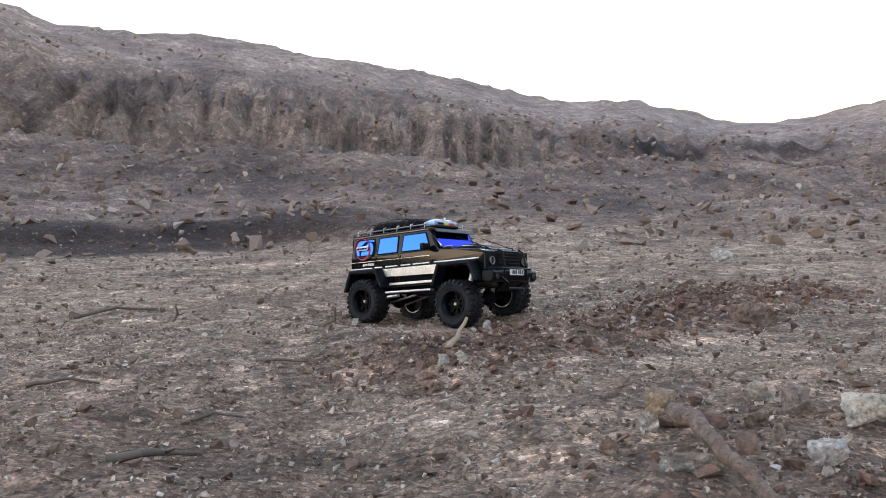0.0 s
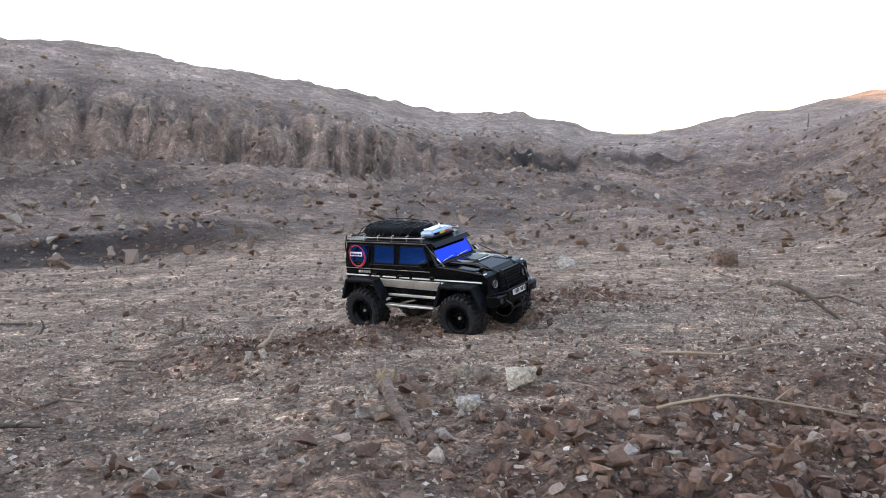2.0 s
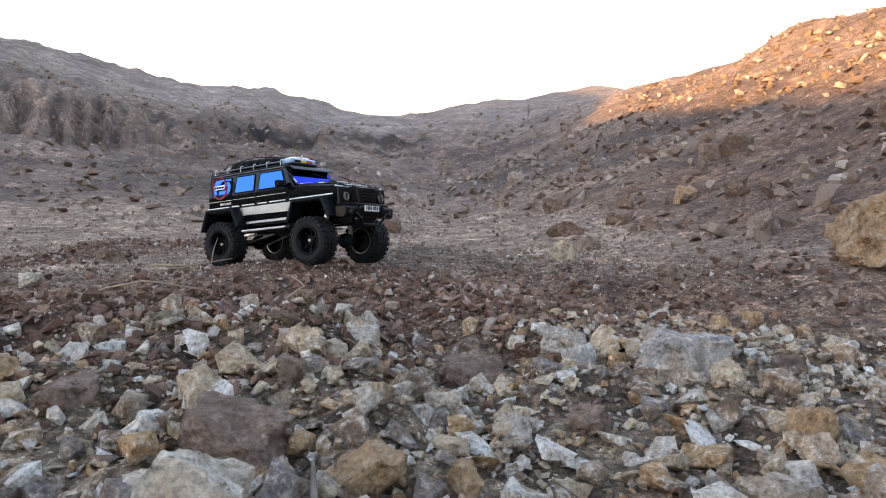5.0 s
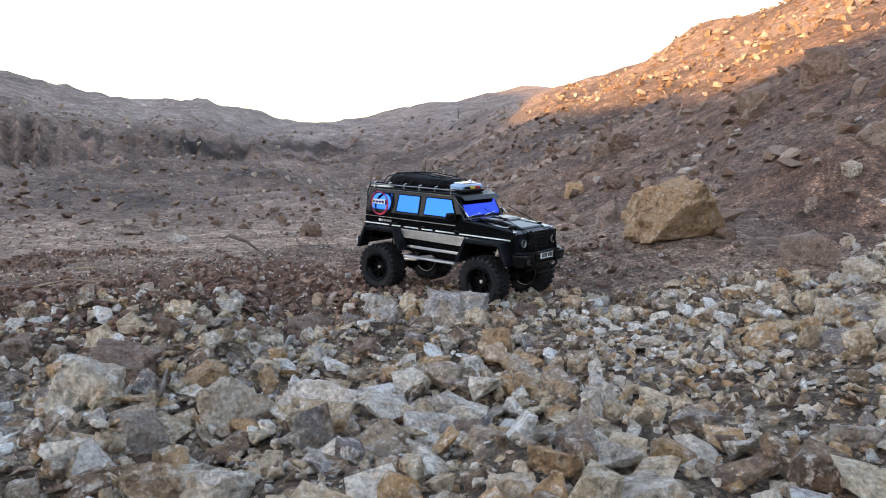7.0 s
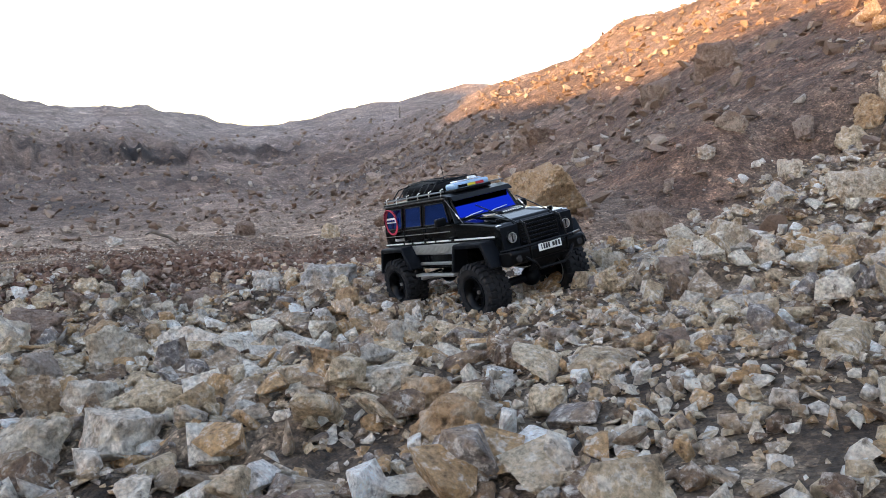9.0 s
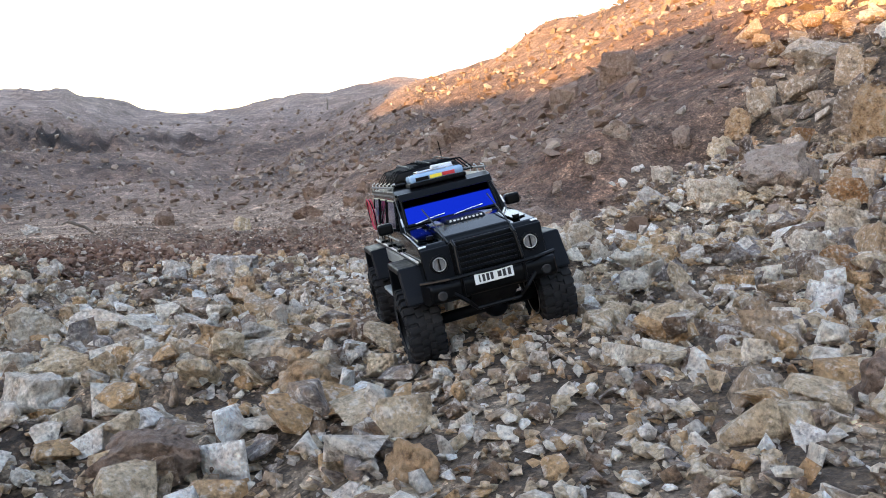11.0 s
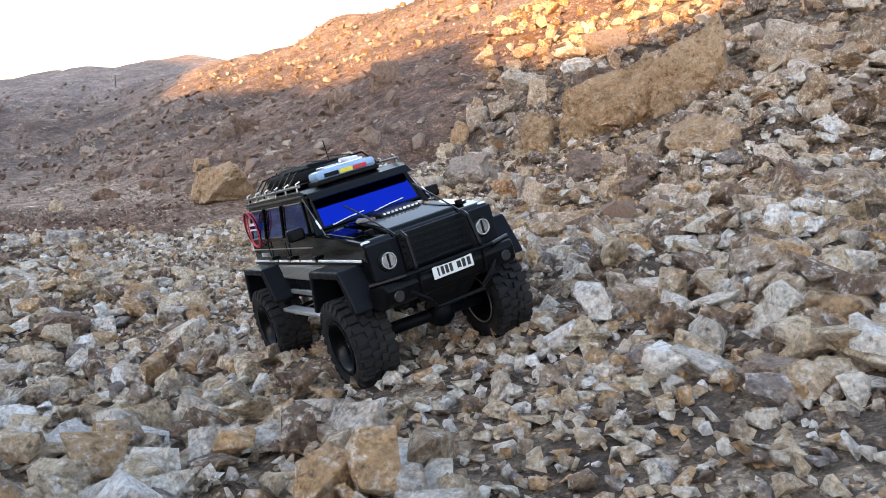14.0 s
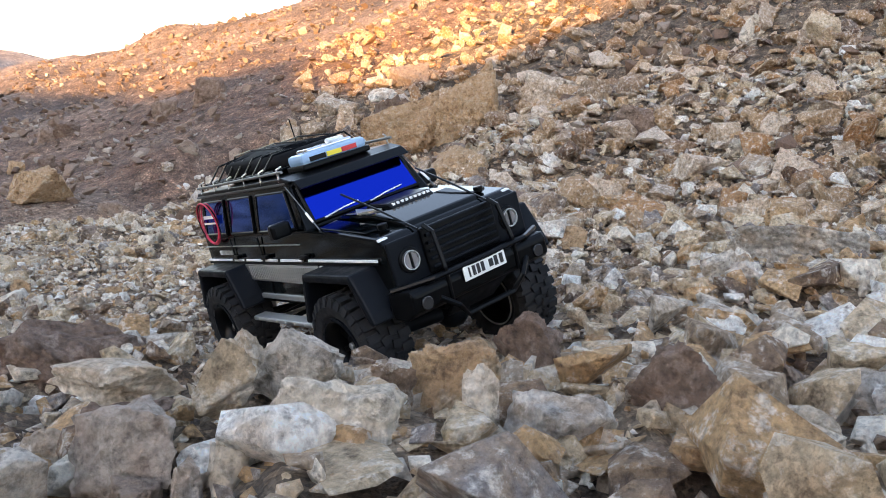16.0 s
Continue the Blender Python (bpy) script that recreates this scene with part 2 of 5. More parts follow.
def soil_material():
    m, nodes, links, p = material("soil", 0.95)
    pos = nodes.new("ShaderNodeNewGeometry").outputs["Position"]
    attr = nodes.new("ShaderNodeVertexColor")
    attr.layer_name = "kind_of_soil"
    sep = nodes.new("ShaderNodeSeparateColor")
    links.new(attr.outputs[0], sep.inputs[0])
    big, mid, fine = noise_node(nodes, links, pos, 0.9, 6), noise_node(nodes, links, pos, 9, 8, 0.7), noise_node(nodes, links, pos, 75, 5, 0.7)
    far = noise_node(nodes, links, pos, 0.35, 12, 0.72)
    pale = ramp_node(nodes, links, mid, ((0.3, (0.20, 0.136, 0.098)), (0.5, (0.44, 0.318, 0.238)), (0.7, (0.66, 0.53, 0.418))))
    red = ramp_node(nodes, links, mid, ((0.3, (0.12, 0.066, 0.045)), (0.52, (0.23, 0.132, 0.09)), (0.75, (0.37, 0.245, 0.175))))
    # soil between the stones, its dark stop holding shade of the gaps
    broken = ramp_node(nodes, links, mid, ((0.3, (0.05, 0.034, 0.024)), (0.5, (0.20, 0.145, 0.10)), (0.7, (0.58, 0.475, 0.36))))
    hill = ramp_node(nodes, links, far, ((0.34, (0.075, 0.052, 0.043)), (0.5, (0.225, 0.160, 0.130)), (0.66, (0.40, 0.300, 0.248))))
    c = mix_node(nodes, links, sep.outputs[0], pale, red)
    c = mix_node(nodes, links, sep.outputs[1], c, broken)
    # pale slopes above the gullied face: distance haze put into the soil colour
    reach = nodes.new("ShaderNodeVectorMath")
    reach.operation = "LENGTH"
    links.new(pos, reach.inputs[0])
    haze = nodes.new("ShaderNodeMapRange")
    haze.inputs["From Min"].default_value, haze.inputs["From Max"].default_value, haze.inputs["To Max"].default_value = 18.5, 23.0, 0.8
    links.new(reach.outputs["Value"], haze.inputs["Value"])
    bare = ramp_node(nodes, links, far, ((0.3, (0.22, 0.168, 0.15)), (0.5, (0.345, 0.275, 0.25)), (0.7, (0.46, 0.38, 0.35))))
    hill = mix_node(nodes, links, haze.outputs[0], hill, bare)
    c = mix_node(nodes, links, sep.outputs[2], c, hill)
    speck = ramp_node(nodes, links, fine, ((0.32, (0.45, 0.45, 0.45)), (0.5, (1, 1, 1)), (0.7, (1.5, 1.47, 1.42))))
    c = mix_node(nodes, links, 0.75, c, speck, "MULTIPLY")
    stain = ramp_node(nodes, links, big, ((0.35, (0.78, 0.76, 0.75)), (0.65, (1.15, 1.12, 1.1))))
    c = mix_node(nodes, links, 0.8, c, stain, "MULTIPLY")
    v = nodes.new("ShaderNodeTexVoronoi")
    v.inputs["Scale"].default_value = 55
    links.new(pos, v.inputs["Vector"])
    for size, amount in ((0.6, 0.35), (2.4, 0.3), (6.0, 0.25)):
        lump = ramp_node(nodes, links, noise_node(nodes, links, pos, size, 9, 0.78), ((0.36, (0.5, 0.48, 0.47)), (0.5, (1, 1, 1)), (0.64, (1.4, 1.38, 1.35))))
        c = mix_node(nodes, links, amount, c, lump, "MULTIPLY")
    for size, amount in ((4.5, 0.4), (13.0, 0.55), (38.0, 0.6), (110.0, 0.9), (280.0, 0.9)):
        w = nodes.new("ShaderNodeTexVoronoi")
        w.inputs["Scale"].default_value = size
        links.new(pos, w.inputs["Vector"])
        cell = nodes.new("ShaderNodeSeparateColor")
        links.new(w.outputs["Color"], cell.inputs[0])
        lump = ramp_node(nodes, links, cell.outputs[0], ((0.0, (0.5, 0.48, 0.46)), (0.35, (0.85, 0.84, 0.83)), (0.8, (1.08, 1.07, 1.06)), (0.93, (1.25, 1.24, 1.22)), (1.0, (2.1, 2.05, 2.0))))
        c = mix_node(nodes, links, amount, c, lump, "MULTIPLY")
    darkening = mix_node(nodes, links, attr.outputs["Alpha"], (0.20, 0.17, 0.16), (1.0, 1.0, 1.0))
    c = mix_node(nodes, links, 1.0, c, darkening, "MULTIPLY")
    links.new(c, p.inputs["Base Color"])
    first = bump_node(nodes, links, mid, p, 0.025, 0.9)
    second = bump_node(nodes, links, v.outputs["Distance"], p, 0.012, 0.8, first)
    third = bump_node(nodes, links, far, p, 0.22, 0.9, second)
    bump_node(nodes, links, fine, p, 0.008, 0.9, third)
    return m


def stone_material(name, by_island, stops, patch=26, rusty=(0.43, 0.275, 0.155), chalky=(0.80, 0.73, 0.64)):
    m, nodes, links, p = material(name, 0.82)
    co = nodes.new("ShaderNodeTexCoord").outputs["Object"]
    geo = nodes.new("ShaderNodeNewGeometry")
    pick = geo.outputs["Random Per Island"] if by_island else nodes.new("ShaderNodeObjectInfo").outputs["Random"]
    own = ramp_node(nodes, links, pick, stops, by_island)
    shift = nodes.new("ShaderNodeVectorMath")
    shift.operation = "MULTIPLY_ADD"
    links.new(geo.outputs["Position"], shift.inputs[0])
    shift.inputs[1].default_value = (1, 1, 1)
    links.new(pick, shift.inputs[2])
    vec = shift.outputs[0]
    stain, veins, fine = noise_node(nodes, links, vec, patch, 6, 0.65), noise_node(nodes, links, vec, patch * 2.1, 8, 0.72), noise_node(nodes, links, vec, 150, 5, 0.7)
    rust = ramp_node(nodes, links, stain, ((0.46, (0, 0, 0)), (0.60, (0.5, 0.5, 0.5))))
    c = mix_node(nodes, links, rust, own, rusty)
    chalk = ramp_node(nodes, links, veins, ((0.52, (0, 0, 0)), (0.62, (0.62, 0.62, 0.62))))
    c = mix_node(nodes, links, chalk, c, chalky)
    dark = ramp_node(nodes, links, veins, ((0.32, (0.30, 0.26, 0.23)), (0.46, (1.15, 1.15, 1.15))))
    c = mix_node(nodes, links, 0.9, c, dark, "MULTIPLY")
    speck = ramp_node(nodes, links, fine, ((0.33, (0.58, 0.56, 0.54)), (0.58, (1.32, 1.32, 1.32))))
    c = mix_node(nodes, links, 0.7, c, speck, "MULTIPLY")
    links.new(c, p.inputs["Base Color"])
    a = bump_node(nodes, links, veins, p, 0.035, 0.9)
    chips = nodes.new("ShaderNodeTexVoronoi")
    chips.inputs["Scale"].default_value = patch * 4.5
    links.new(vec, chips.inputs["Vector"])
    b = bump_node(nodes, links, chips.outputs["Distance"], p, 0.22 / patch, 0.75, a)
    bump_node(nodes, links, fine, p, 0.004, 0.8, b)
    return m


TAN = ((0.0, (0.54, 0.41, 0.27)), (0.17, (0.17, 0.105, 0.068)), (0.29, (0.74, 0.66, 0.55)), (0.41, (0.36, 0.265, 0.185)), (0.52, (0.55, 0.49, 0.42)),
       (0.61, (0.50, 0.30, 0.145)), (0.74, (0.82, 0.78, 0.72)), (0.83, (0.24, 0.20, 0.18)), (0.91, (0.60, 0.47, 0.32)))
BROWN = ((0.0, (0.16, 0.10, 0.07)), (0.5, (0.24, 0.162, 0.118)), (0.85, (0.31, 0.235, 0.185)), (1.0, (0.46, 0.40, 0.34)))
GREY = ((0.0, (0.40, 0.365, 0.32)), (0.5, (0.50, 0.46, 0.41)), (1.0, (0.29, 0.275, 0.26)))
OCHRE = ((0.0, (0.44, 0.285, 0.16)), (1.0, (0.40, 0.25, 0.135)))
WHITE = ((0.0, (0.62, 0.53, 0.42)), (0.5, (0.50, 0.41, 0.31)), (1.0, (0.66, 0.60, 0.52)))
soil = soil_material()
STONE = {"tan": stone_material("mixed_stone", False, TAN, 17), "brown": stone_material("brown_stone", False, BROWN, 17, (0.21, 0.125, 0.085), (0.36, 0.27, 0.215)), "grey": stone_material("grey_stone", False, GREY, 17),
         "ochre": stone_material("ochre_stone", False, OCHRE, 15, (0.36, 0.21, 0.105), (0.52, 0.43, 0.33)), "white": stone_material("pale_stone", False, WHITE, 17)}
rubble_stone = stone_material("rubble_stone", True, TAN)
slope_stone = stone_material("slope_stone", True, tuple((k, (r * 0.78, g * 0.65, b * 0.55)) for k, (r, g, b) in TAN))


def clod_material(name, stops):
    m, nodes, links, p = material(name, 0.95)
    geo = nodes.new("ShaderNodeNewGeometry")
    own = ramp_node(nodes, links, geo.outputs["Random Per Island"], stops)
    speck = ramp_node(nodes, links, noise_node(nodes, links, geo.outputs["Position"], 120, 6, 0.7), ((0.33, (0.55, 0.53, 0.5)), (0.65, (1.25, 1.22, 1.2))))
    links.new(mix_node(nodes, links, 0.9, own, speck, "MULTIPLY"), p.inputs["Base Color"])
    bump_node(nodes, links, noise_node(nodes, links, geo.outputs["Position"], 160, 5, 0.7), p, 0.006, 0.9)
    return m


clod_stone = clod_material("clod_stone", BROWN)
grit_stone = clod_material("grit_stone", ((0.0, (0.13, 0.085, 0.062)), (0.5, (0.36, 0.265, 0.20)), (0.85, (0.56, 0.45, 0.36)), (1.0, (0.72, 0.64, 0.55))))
red_clod = clod_material("red_clod", ((0.0, (0.12, 0.062, 0.042)), (0.6, (0.22, 0.125, 0.085)), (0.92, (0.30, 0.19, 0.135)), (1.0, (0.5, 0.44, 0.38))))


# ---- ground ----
def spacing(low, high, step, reach):
    """Grid lines: even from low to high, then wider and wider out to reach."""
    core = list(np.arange(low, high, step))
    out, d, s = [], 0.0, step
    while d < reach:
        s = step + (0.021 * d if d < 15 else 0.021 * 15 + 0.075 * (d - 15))
        d += s
        out.append(d)
    return np.array([low - d for d in reversed(out)] + core + [core[-1] + d for d in out])


def build_ground():
    gx, gy = spacing(-1.2, 3.6, 0.024, 2500), spacing(-4.8, 2.6, 0.024, 2500)
    x, y = np.meshgrid(gx, gy)
    nx, ny = len(gx), len(gy)
    x, y = x.ravel(), y.ravel()
    z = ground(x, y)
    verts = np.stack([x, y, z], 1)
    i = np.arange(nx * ny).reshape(ny, nx)
    faces = np.stack([i[:-1, :-1], i[:-1, 1:], i[1:, 1:], i[1:, :-1]], -1).reshape(-1, 4)
    me = bpy.data.meshes.new("ground")
    me.vertices.add(len(verts))
    me.vertices.foreach_set("co", verts.ravel())
    me.loops.add(faces.size)
    me.loops.foreach_set("vertex_index", faces.ravel().astype(np.int32))
    me.polygons.add(len(faces))
    me.polygons.foreach_set("loop_start", np.arange(0, faces.size, 4, dtype=np.int32))
    me.update(calc_edges=True)
    me.polygons.foreach_set("use_smooth", np.ones(len(faces), bool))
    red = np.exp(-(((x - 1.0) / 1.5) ** 2 + ((y - 0.5) / 0.75) ** 2)) + ramp(foot(x, y), -0.4, 0.6) * ramp(9 - y, 0, 6)
    red = red + 0.9 * ridge(x, y)
    red = np.clip(red + 0.35 * fractal(x, y, 0.9, 91, 3), 0, 1)
    away = ramp(np.hypot(x, y), 7.5, 10.5)
    r, az = np.hypot(x, y), np.degrees(np.arctan2(x, y))
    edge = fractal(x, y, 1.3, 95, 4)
    # darker soil: a band at the hill foot and four patches farther off
    darkening = ramp(-np.abs(r - 9.0 - 0.45 * edge) + 1.0, 0, 0.5) * ramp(-az, 0, 9)
    for r0, a0, wide, long in ((18.9, 15.0, 0.7, 3.5), (20.6, 22.0, 0.9, 3.8), (18.4, 21.5, 0.5, 2.0), (13.7, 19.0, 0.5, 3.0)):
        spot = np.exp(-((r - r0 - 0.7 * edge) / wide) ** 2 - ((az - a0) / long) ** 2)
        darkening = np.maximum(darkening, 0.85 * ramp(spot, 0.2, 0.7))
    col = np.stack([red, rubble(x, y) * (1 - away), away, 1 - darkening], 1)
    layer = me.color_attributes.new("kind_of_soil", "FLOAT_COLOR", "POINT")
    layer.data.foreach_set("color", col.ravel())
    me.materials.append(soil)
    tagged(new("ground", me), "brown and grey quarry soil with gullied slopes", "ground", kind="structure")


build_ground()

# ---- the car: a small radio controlled off-road wagon ----
def plain(name, color, rough=0.5, metal=0.0, coat=0.0, wear=0.0, scale=60, gloss=0.5):
    m, nodes, links, p = material(name, rough, metal, color)
    p.inputs["Coat Weight"].default_value, p.inputs["Coat Roughness"].default_value = coat, 0.06
    p.inputs["Specular IOR Level"].default_value = gloss
    if wear:
        co = nodes.new("ShaderNodeTexCoord").outputs["Object"]
        a, b = noise_node(nodes, links, co, scale, 6, 0.65), noise_node(nodes, links, co, scale / 7, 4, 0.6)
        dust = ramp_node(nodes, links, b, ((0.45, (0, 0, 0)), (0.75, (wear, wear, wear))))
        links.new(mix_node(nodes, links, dust, color, (0.23, 0.18, 0.14)), p.inputs["Base Color"])
        r = ramp_node(nodes, links, a, ((0.3, (rough * 0.8,) * 3), (0.7, (min(1, rough * 1.3 + 0.05),) * 3)))
        links.new(r, p.inputs["Roughness"])
    return m


paint = plain("dark_green_paint", (0.0022, 0.0032, 0.0036), 0.09, gloss=0.17)
matte = plain("black_plastic", (0.0035, 0.005, 0.0075), 0.42, 0.0, 0.0, 0.008, gloss=0.12)
black = plain("satin_black", (0.0022, 0.0026, 0.0032), 0.28, gloss=0.13)
rubber = plain("tyre_rubber", (0.010, 0.0105, 0.012), 0.7, 0.0, 0.0, 0.06, 90, gloss=0.25)
silver = plain("brushed_silver", (0.62, 0.63, 0.62), 0.38, 1.0, 0.0, 0.15)
dull_metal = plain("dull_metal", (0.20, 0.205, 0.21), 0.4, 1.0)
chrome = plain("chrome", (0.75, 0.75, 0.76), 0.14, 1.0)
film_blue = plain("blue_mirror_film", (0.003, 0.035, 0.5), 0.07, 1.0)
# windscreen film again, paler: sky light on the sides put into its colour
sky_lit_film = plain("blue_sky_lit_film", (0.014, 0.105, 0.5), 0.07, 1.0)
white_trim = plain("white_trim", (0.78, 0.78, 0.76), 0.4)
white_plate = plain("white_plate", (0.72, 0.74, 0.72), 0.45)
ink = plain("black_ink", (0.012, 0.012, 0.014), 0.5)
rope_red = plain("red_rope", (0.55, 0.035, 0.07), 0.6)
case_blue = plain("pale_blue_case", (0.24, 0.40, 0.58), 0.25, 0.0, 0.5)
yellow = plain("yellow_decal", (0.75, 0.62, 0.04), 0.45)
red = plain("red_decal", (0.55, 0.03, 0.03), 0.45)
bag_cloth = plain("black_cargo_cloth", (0.004, 0.004, 0.0045), 0.85, gloss=0.2)
dark_glass = plain("dark_lamp_glass", (0.02, 0.021, 0.023), 0.15)
clear_lens = plain("lamp_lens", (0.36, 0.37, 0.38), 0.16, 0.7, 0.3)


def part(name, bm, mat, parent, label="", smooth=False):
    me = bpy.data.meshes.new(name)
    bmesh.ops.recalc_face_normals(bm, faces=bm.faces)
    for f in bm.faces:
        f.smooth = smooth
    bm.to_mesh(me)
    bm.free()
    me.materials.append(mat)
    ob = new(name, me)
    ob.parent = parent
    return tagged(ob, label)


def soften(bm, width, segments=2):
    if width:
        bmesh.ops.bevel(bm, geom=[e for e in bm.edges if len(e.link_faces) == 2 and e.calc_face_angle(0) > 0.35], offset=width, segments=segments, affect="EDGES", profile=0.5)
    return bm


def block(x0, x1, y0, y1, z0, z1, bevel=0.002, bm=None):
    b = bmesh.new()
    bmesh.ops.create_cube(b, size=1, matrix=Matrix.Translation(((x0 + x1) / 2, (y0 + y1) / 2, (z0 + z1) / 2)) @ Matrix.Diagonal((x1 - x0, y1 - y0, z1 - z0, 1)))
    soften(b, bevel)
    return join(bm, b)


def join(bm, b):
    if bm is None:
        return b
    me = bpy.data.meshes.new("tmp")
    b.to_mesh(me)
    bm.from_mesh(me)
    b.free()
    bpy.data.meshes.remove(me)
    return bm


def prism(outline, y0, y1, bevel=0.002, width=None, bm=None):
    """Side view outline (x, z) from y0 to y1. width(x, z): factor on y, to taper it."""
    b = bmesh.new()
    rows = [[b.verts.new((x, y * (width(x, z) if width else 1), z)) for x, z in outline] for y in (y0, y1)]
    b.faces.new(rows[0])
    b.faces.new(list(reversed(rows[1])))
    n = len(outline)
    for k in range(n):
        b.faces.new((rows[0][k], rows[1][k], rows[1][(k + 1) % n], rows[0][(k + 1) % n]))
    bmesh.ops.recalc_face_normals(b, faces=b.faces)
    soften(b, bevel)
    return join(bm, b)


def slab(points, thick, bm=None, bevel=0.0):
    """A flat plate through the corner points, thick along its normal."""
    b = bmesh.new()
    p = [Vector(q) for q in points]
    n = (p[1] - p[0]).cross(p[2] - p[0]).normalized() * thick
    low, top = [b.verts.new(q) for q in p], [b.verts.new(q + n) for q in p]
    b.faces.new(low)
    b.faces.new(list(reversed(top)))
    for k in range(len(p)):
        b.faces.new((low[k], top[k], top[(k + 1) % len(p)], low[(k + 1) % len(p)]))
    bmesh.ops.recalc_face_normals(b, faces=b.faces)
    soften(b, bevel, 1)
    return join(bm, b)


def tube(points, radius, sides=8, bm=None, taper=1.0):
    b = bmesh.new()
    p = [Vector(q) for q in points]
    rings = []
    for k, q in enumerate(p):
        d = (p[min(k + 1, len(p) - 1)] - p[max(k - 1, 0)]).normalized()
        a = d.orthogonal().normalized() if k == 0 else (a - d * a.dot(d)).normalized()
        c, r = d.cross(a), radius * (1 + (taper - 1) * k / max(1, len(p) - 1))
        rings.append([b.verts.new(q + r * (math.cos(6.2832 * j / sides) * a + math.sin(6.2832 * j / sides) * c)) for j in range(sides)])
    for u, v in zip(rings, rings[1:]):
        for j in range(sides):
            b.faces.new((u[j], u[(j + 1) % sides], v[(j + 1) % sides], v[j]))
    b.faces.new(rings[0])
    b.faces.new(rings[-1])
    bmesh.ops.recalc_face_normals(b, faces=b.faces)
    return join(bm, b)


def disc(center, axis, radius, thick, sides=24, bevel=0.0, bm=None):
    b = bmesh.new()
    turn = Vector(axis).to_track_quat("Z", "Y").to_matrix().to_4x4()
    bmesh.ops.create_cone(b, cap_ends=True, segments=sides, radius1=radius, radius2=radius, depth=thick, matrix=Matrix.Translation(center) @ turn)
    soften(b, bevel)
    return join(bm, b)


def spun(profile, sides=48, bm=None):
    """A closed profile (radius, y) turned about the y axis."""
    b = bmesh.new()
    rings = [[b.verts.new((r * math.cos(6.28318 * k / sides), y, r * math.sin(6.28318 * k / sides))) for r, y in profile] for k in range(sides)]
    n = len(profile)
    for k in range(sides):
        for j in range(n):
            b.faces.new((rings[k][j], rings[k][(j + 1) % n], rings[(k + 1) % sides][(j + 1) % n], rings[(k + 1) % sides][j]))
    bmesh.ops.recalc_face_normals(b, faces=b.faces)
    return join(bm, b)


R, HALF = 0.0600, 0.026
CAR_SIZE = 1.10


def tyre_mesh():
    """Mud tyre with rows of lugs and ribbed shoulders."""
    bm = spun([(0.034, -HALF + 0.003), (0.040, -HALF), (0.050, -HALF - 0.001), (0.0555, -HALF + 0.003), (0.0565, -0.012), (0.0568, 0), (0.0565, 0.012),
               (0.0555, HALF - 0.003), (0.050, HALF + 0.001), (0.040, HALF), (0.034, HALF - 0.003), (0.034, 0)], 56)
    for k in range(26):
        for row, (y, w, off) in enumerate(((-0.0175, 0.0135, 0.0), (-0.0058, 0.0085, 0.5), (0.0058, 0.0085, 0.0), (0.0175, 0.0135, 0.5))):
            b = bmesh.new()
            a = 6.28318 * (k + off) / 26
            skew = 12 if row in (1, 2) else 0
            m = Matrix.Rotation(-a, 4, "Y") @ Matrix.Translation((0.0575, y, 0)) @ Matrix.Rotation(radians(skew * (1 if row == 1 else -1)), 4, "X")
            bmesh.ops.create_cube(b, size=1, matrix=m @ Matrix.Diagonal((0.0050, w, 0.0088, 1)))
            bm = join(bm, b)
        for side in (-1, 1):
            b = bmesh.new()
            a = 6.28318 * (k + (0.5 if side > 0 else 0)) / 26
            m = Matrix.Rotation(-a, 4, "Y") @ Matrix.Translation((0.0535, side * (HALF - 0.0008), 0)) @ Matrix.Rotation(radians(side * -20), 4, "Z")
            bmesh.ops.create_cube(b, size=1, matrix=m @ Matrix.Diagonal((0.0095, 0.004, 0.0062, 1)))
            bm = join(bm, b)
    return bm


def add_wheel(x, y):
    side = 1 if y > 0 else -1
    w = part("wheel", tyre_mesh(), rubber, car, "black mud tyre with chunky dusty lugs")
    w.matrix_basis = pose(x, y, R)
    rim = spun([(0.0355, -HALF + 0.001), (0.0355, HALF - 0.001), (0.0315, HALF - 0.001), (0.029, 0.006), (0.029, -0.006), (0.0315, -HALF + 0.001)], 40)
    part("rim", rim, black, w, "satin black beadlock rim", True)
    part("rim_ring", spun([(0.0365, side * (HALF - 0.003)), (0.0365, side * (HALF + 0.0005)), (0.0325, side * (HALF + 0.0005)), (0.0325, side * (HALF - 0.003))], 40), matte, w)
    part("inner_ring", spun([(0.034, -side * HALF), (0.034, -side * (HALF - 0.003)), (0.0322, -side * (HALF - 0.003)), (0.0322, -side * HALF)], 40), silver, w, "pale worn inner rim edge")
    spokes = disc((0, side * 0.005, 0), (0, 1, 0), 0.012, 0.012, 20, 0.001)
    for k in range(8):
        b = bmesh.new()
        m = Matrix.Rotation(6.28318 * k / 8, 4, "Y") @ Matrix.Translation((0.019, side * 0.006, 0))
        bmesh.ops.create_cube(b, size=1, matrix=m @ Matrix.Diagonal((0.023, 0.006, 0.0065, 1)))
        spokes = join(spokes, b)
    part("spokes", disc((0, 0, 0), (0, 1, 0), 0.0295, 0.004, 28, 0, spokes), black, w)
    part("hub_cap", disc((0, side * 0.0125, 0), (0, 1, 0), 0.0042, 0.006, 6, 0.0005), silver, w, "bright hexagonal wheel nut")
    bolts = None
    for k in range(12):
        a = 6.28318 * k / 12
        bolts = disc((0.0345 * math.cos(a), side * (HALF + 0.0008), 0.0345 * math.sin(a)), (0, 1, 0), 0.0011, 0.0012, 6, 0, bolts)
    part("rim_bolts", bolts, matte, w)
    return w


car = tagged(new("toy_car"), "dark green black radio controlled off-road wagon with blue windows", "toy car")
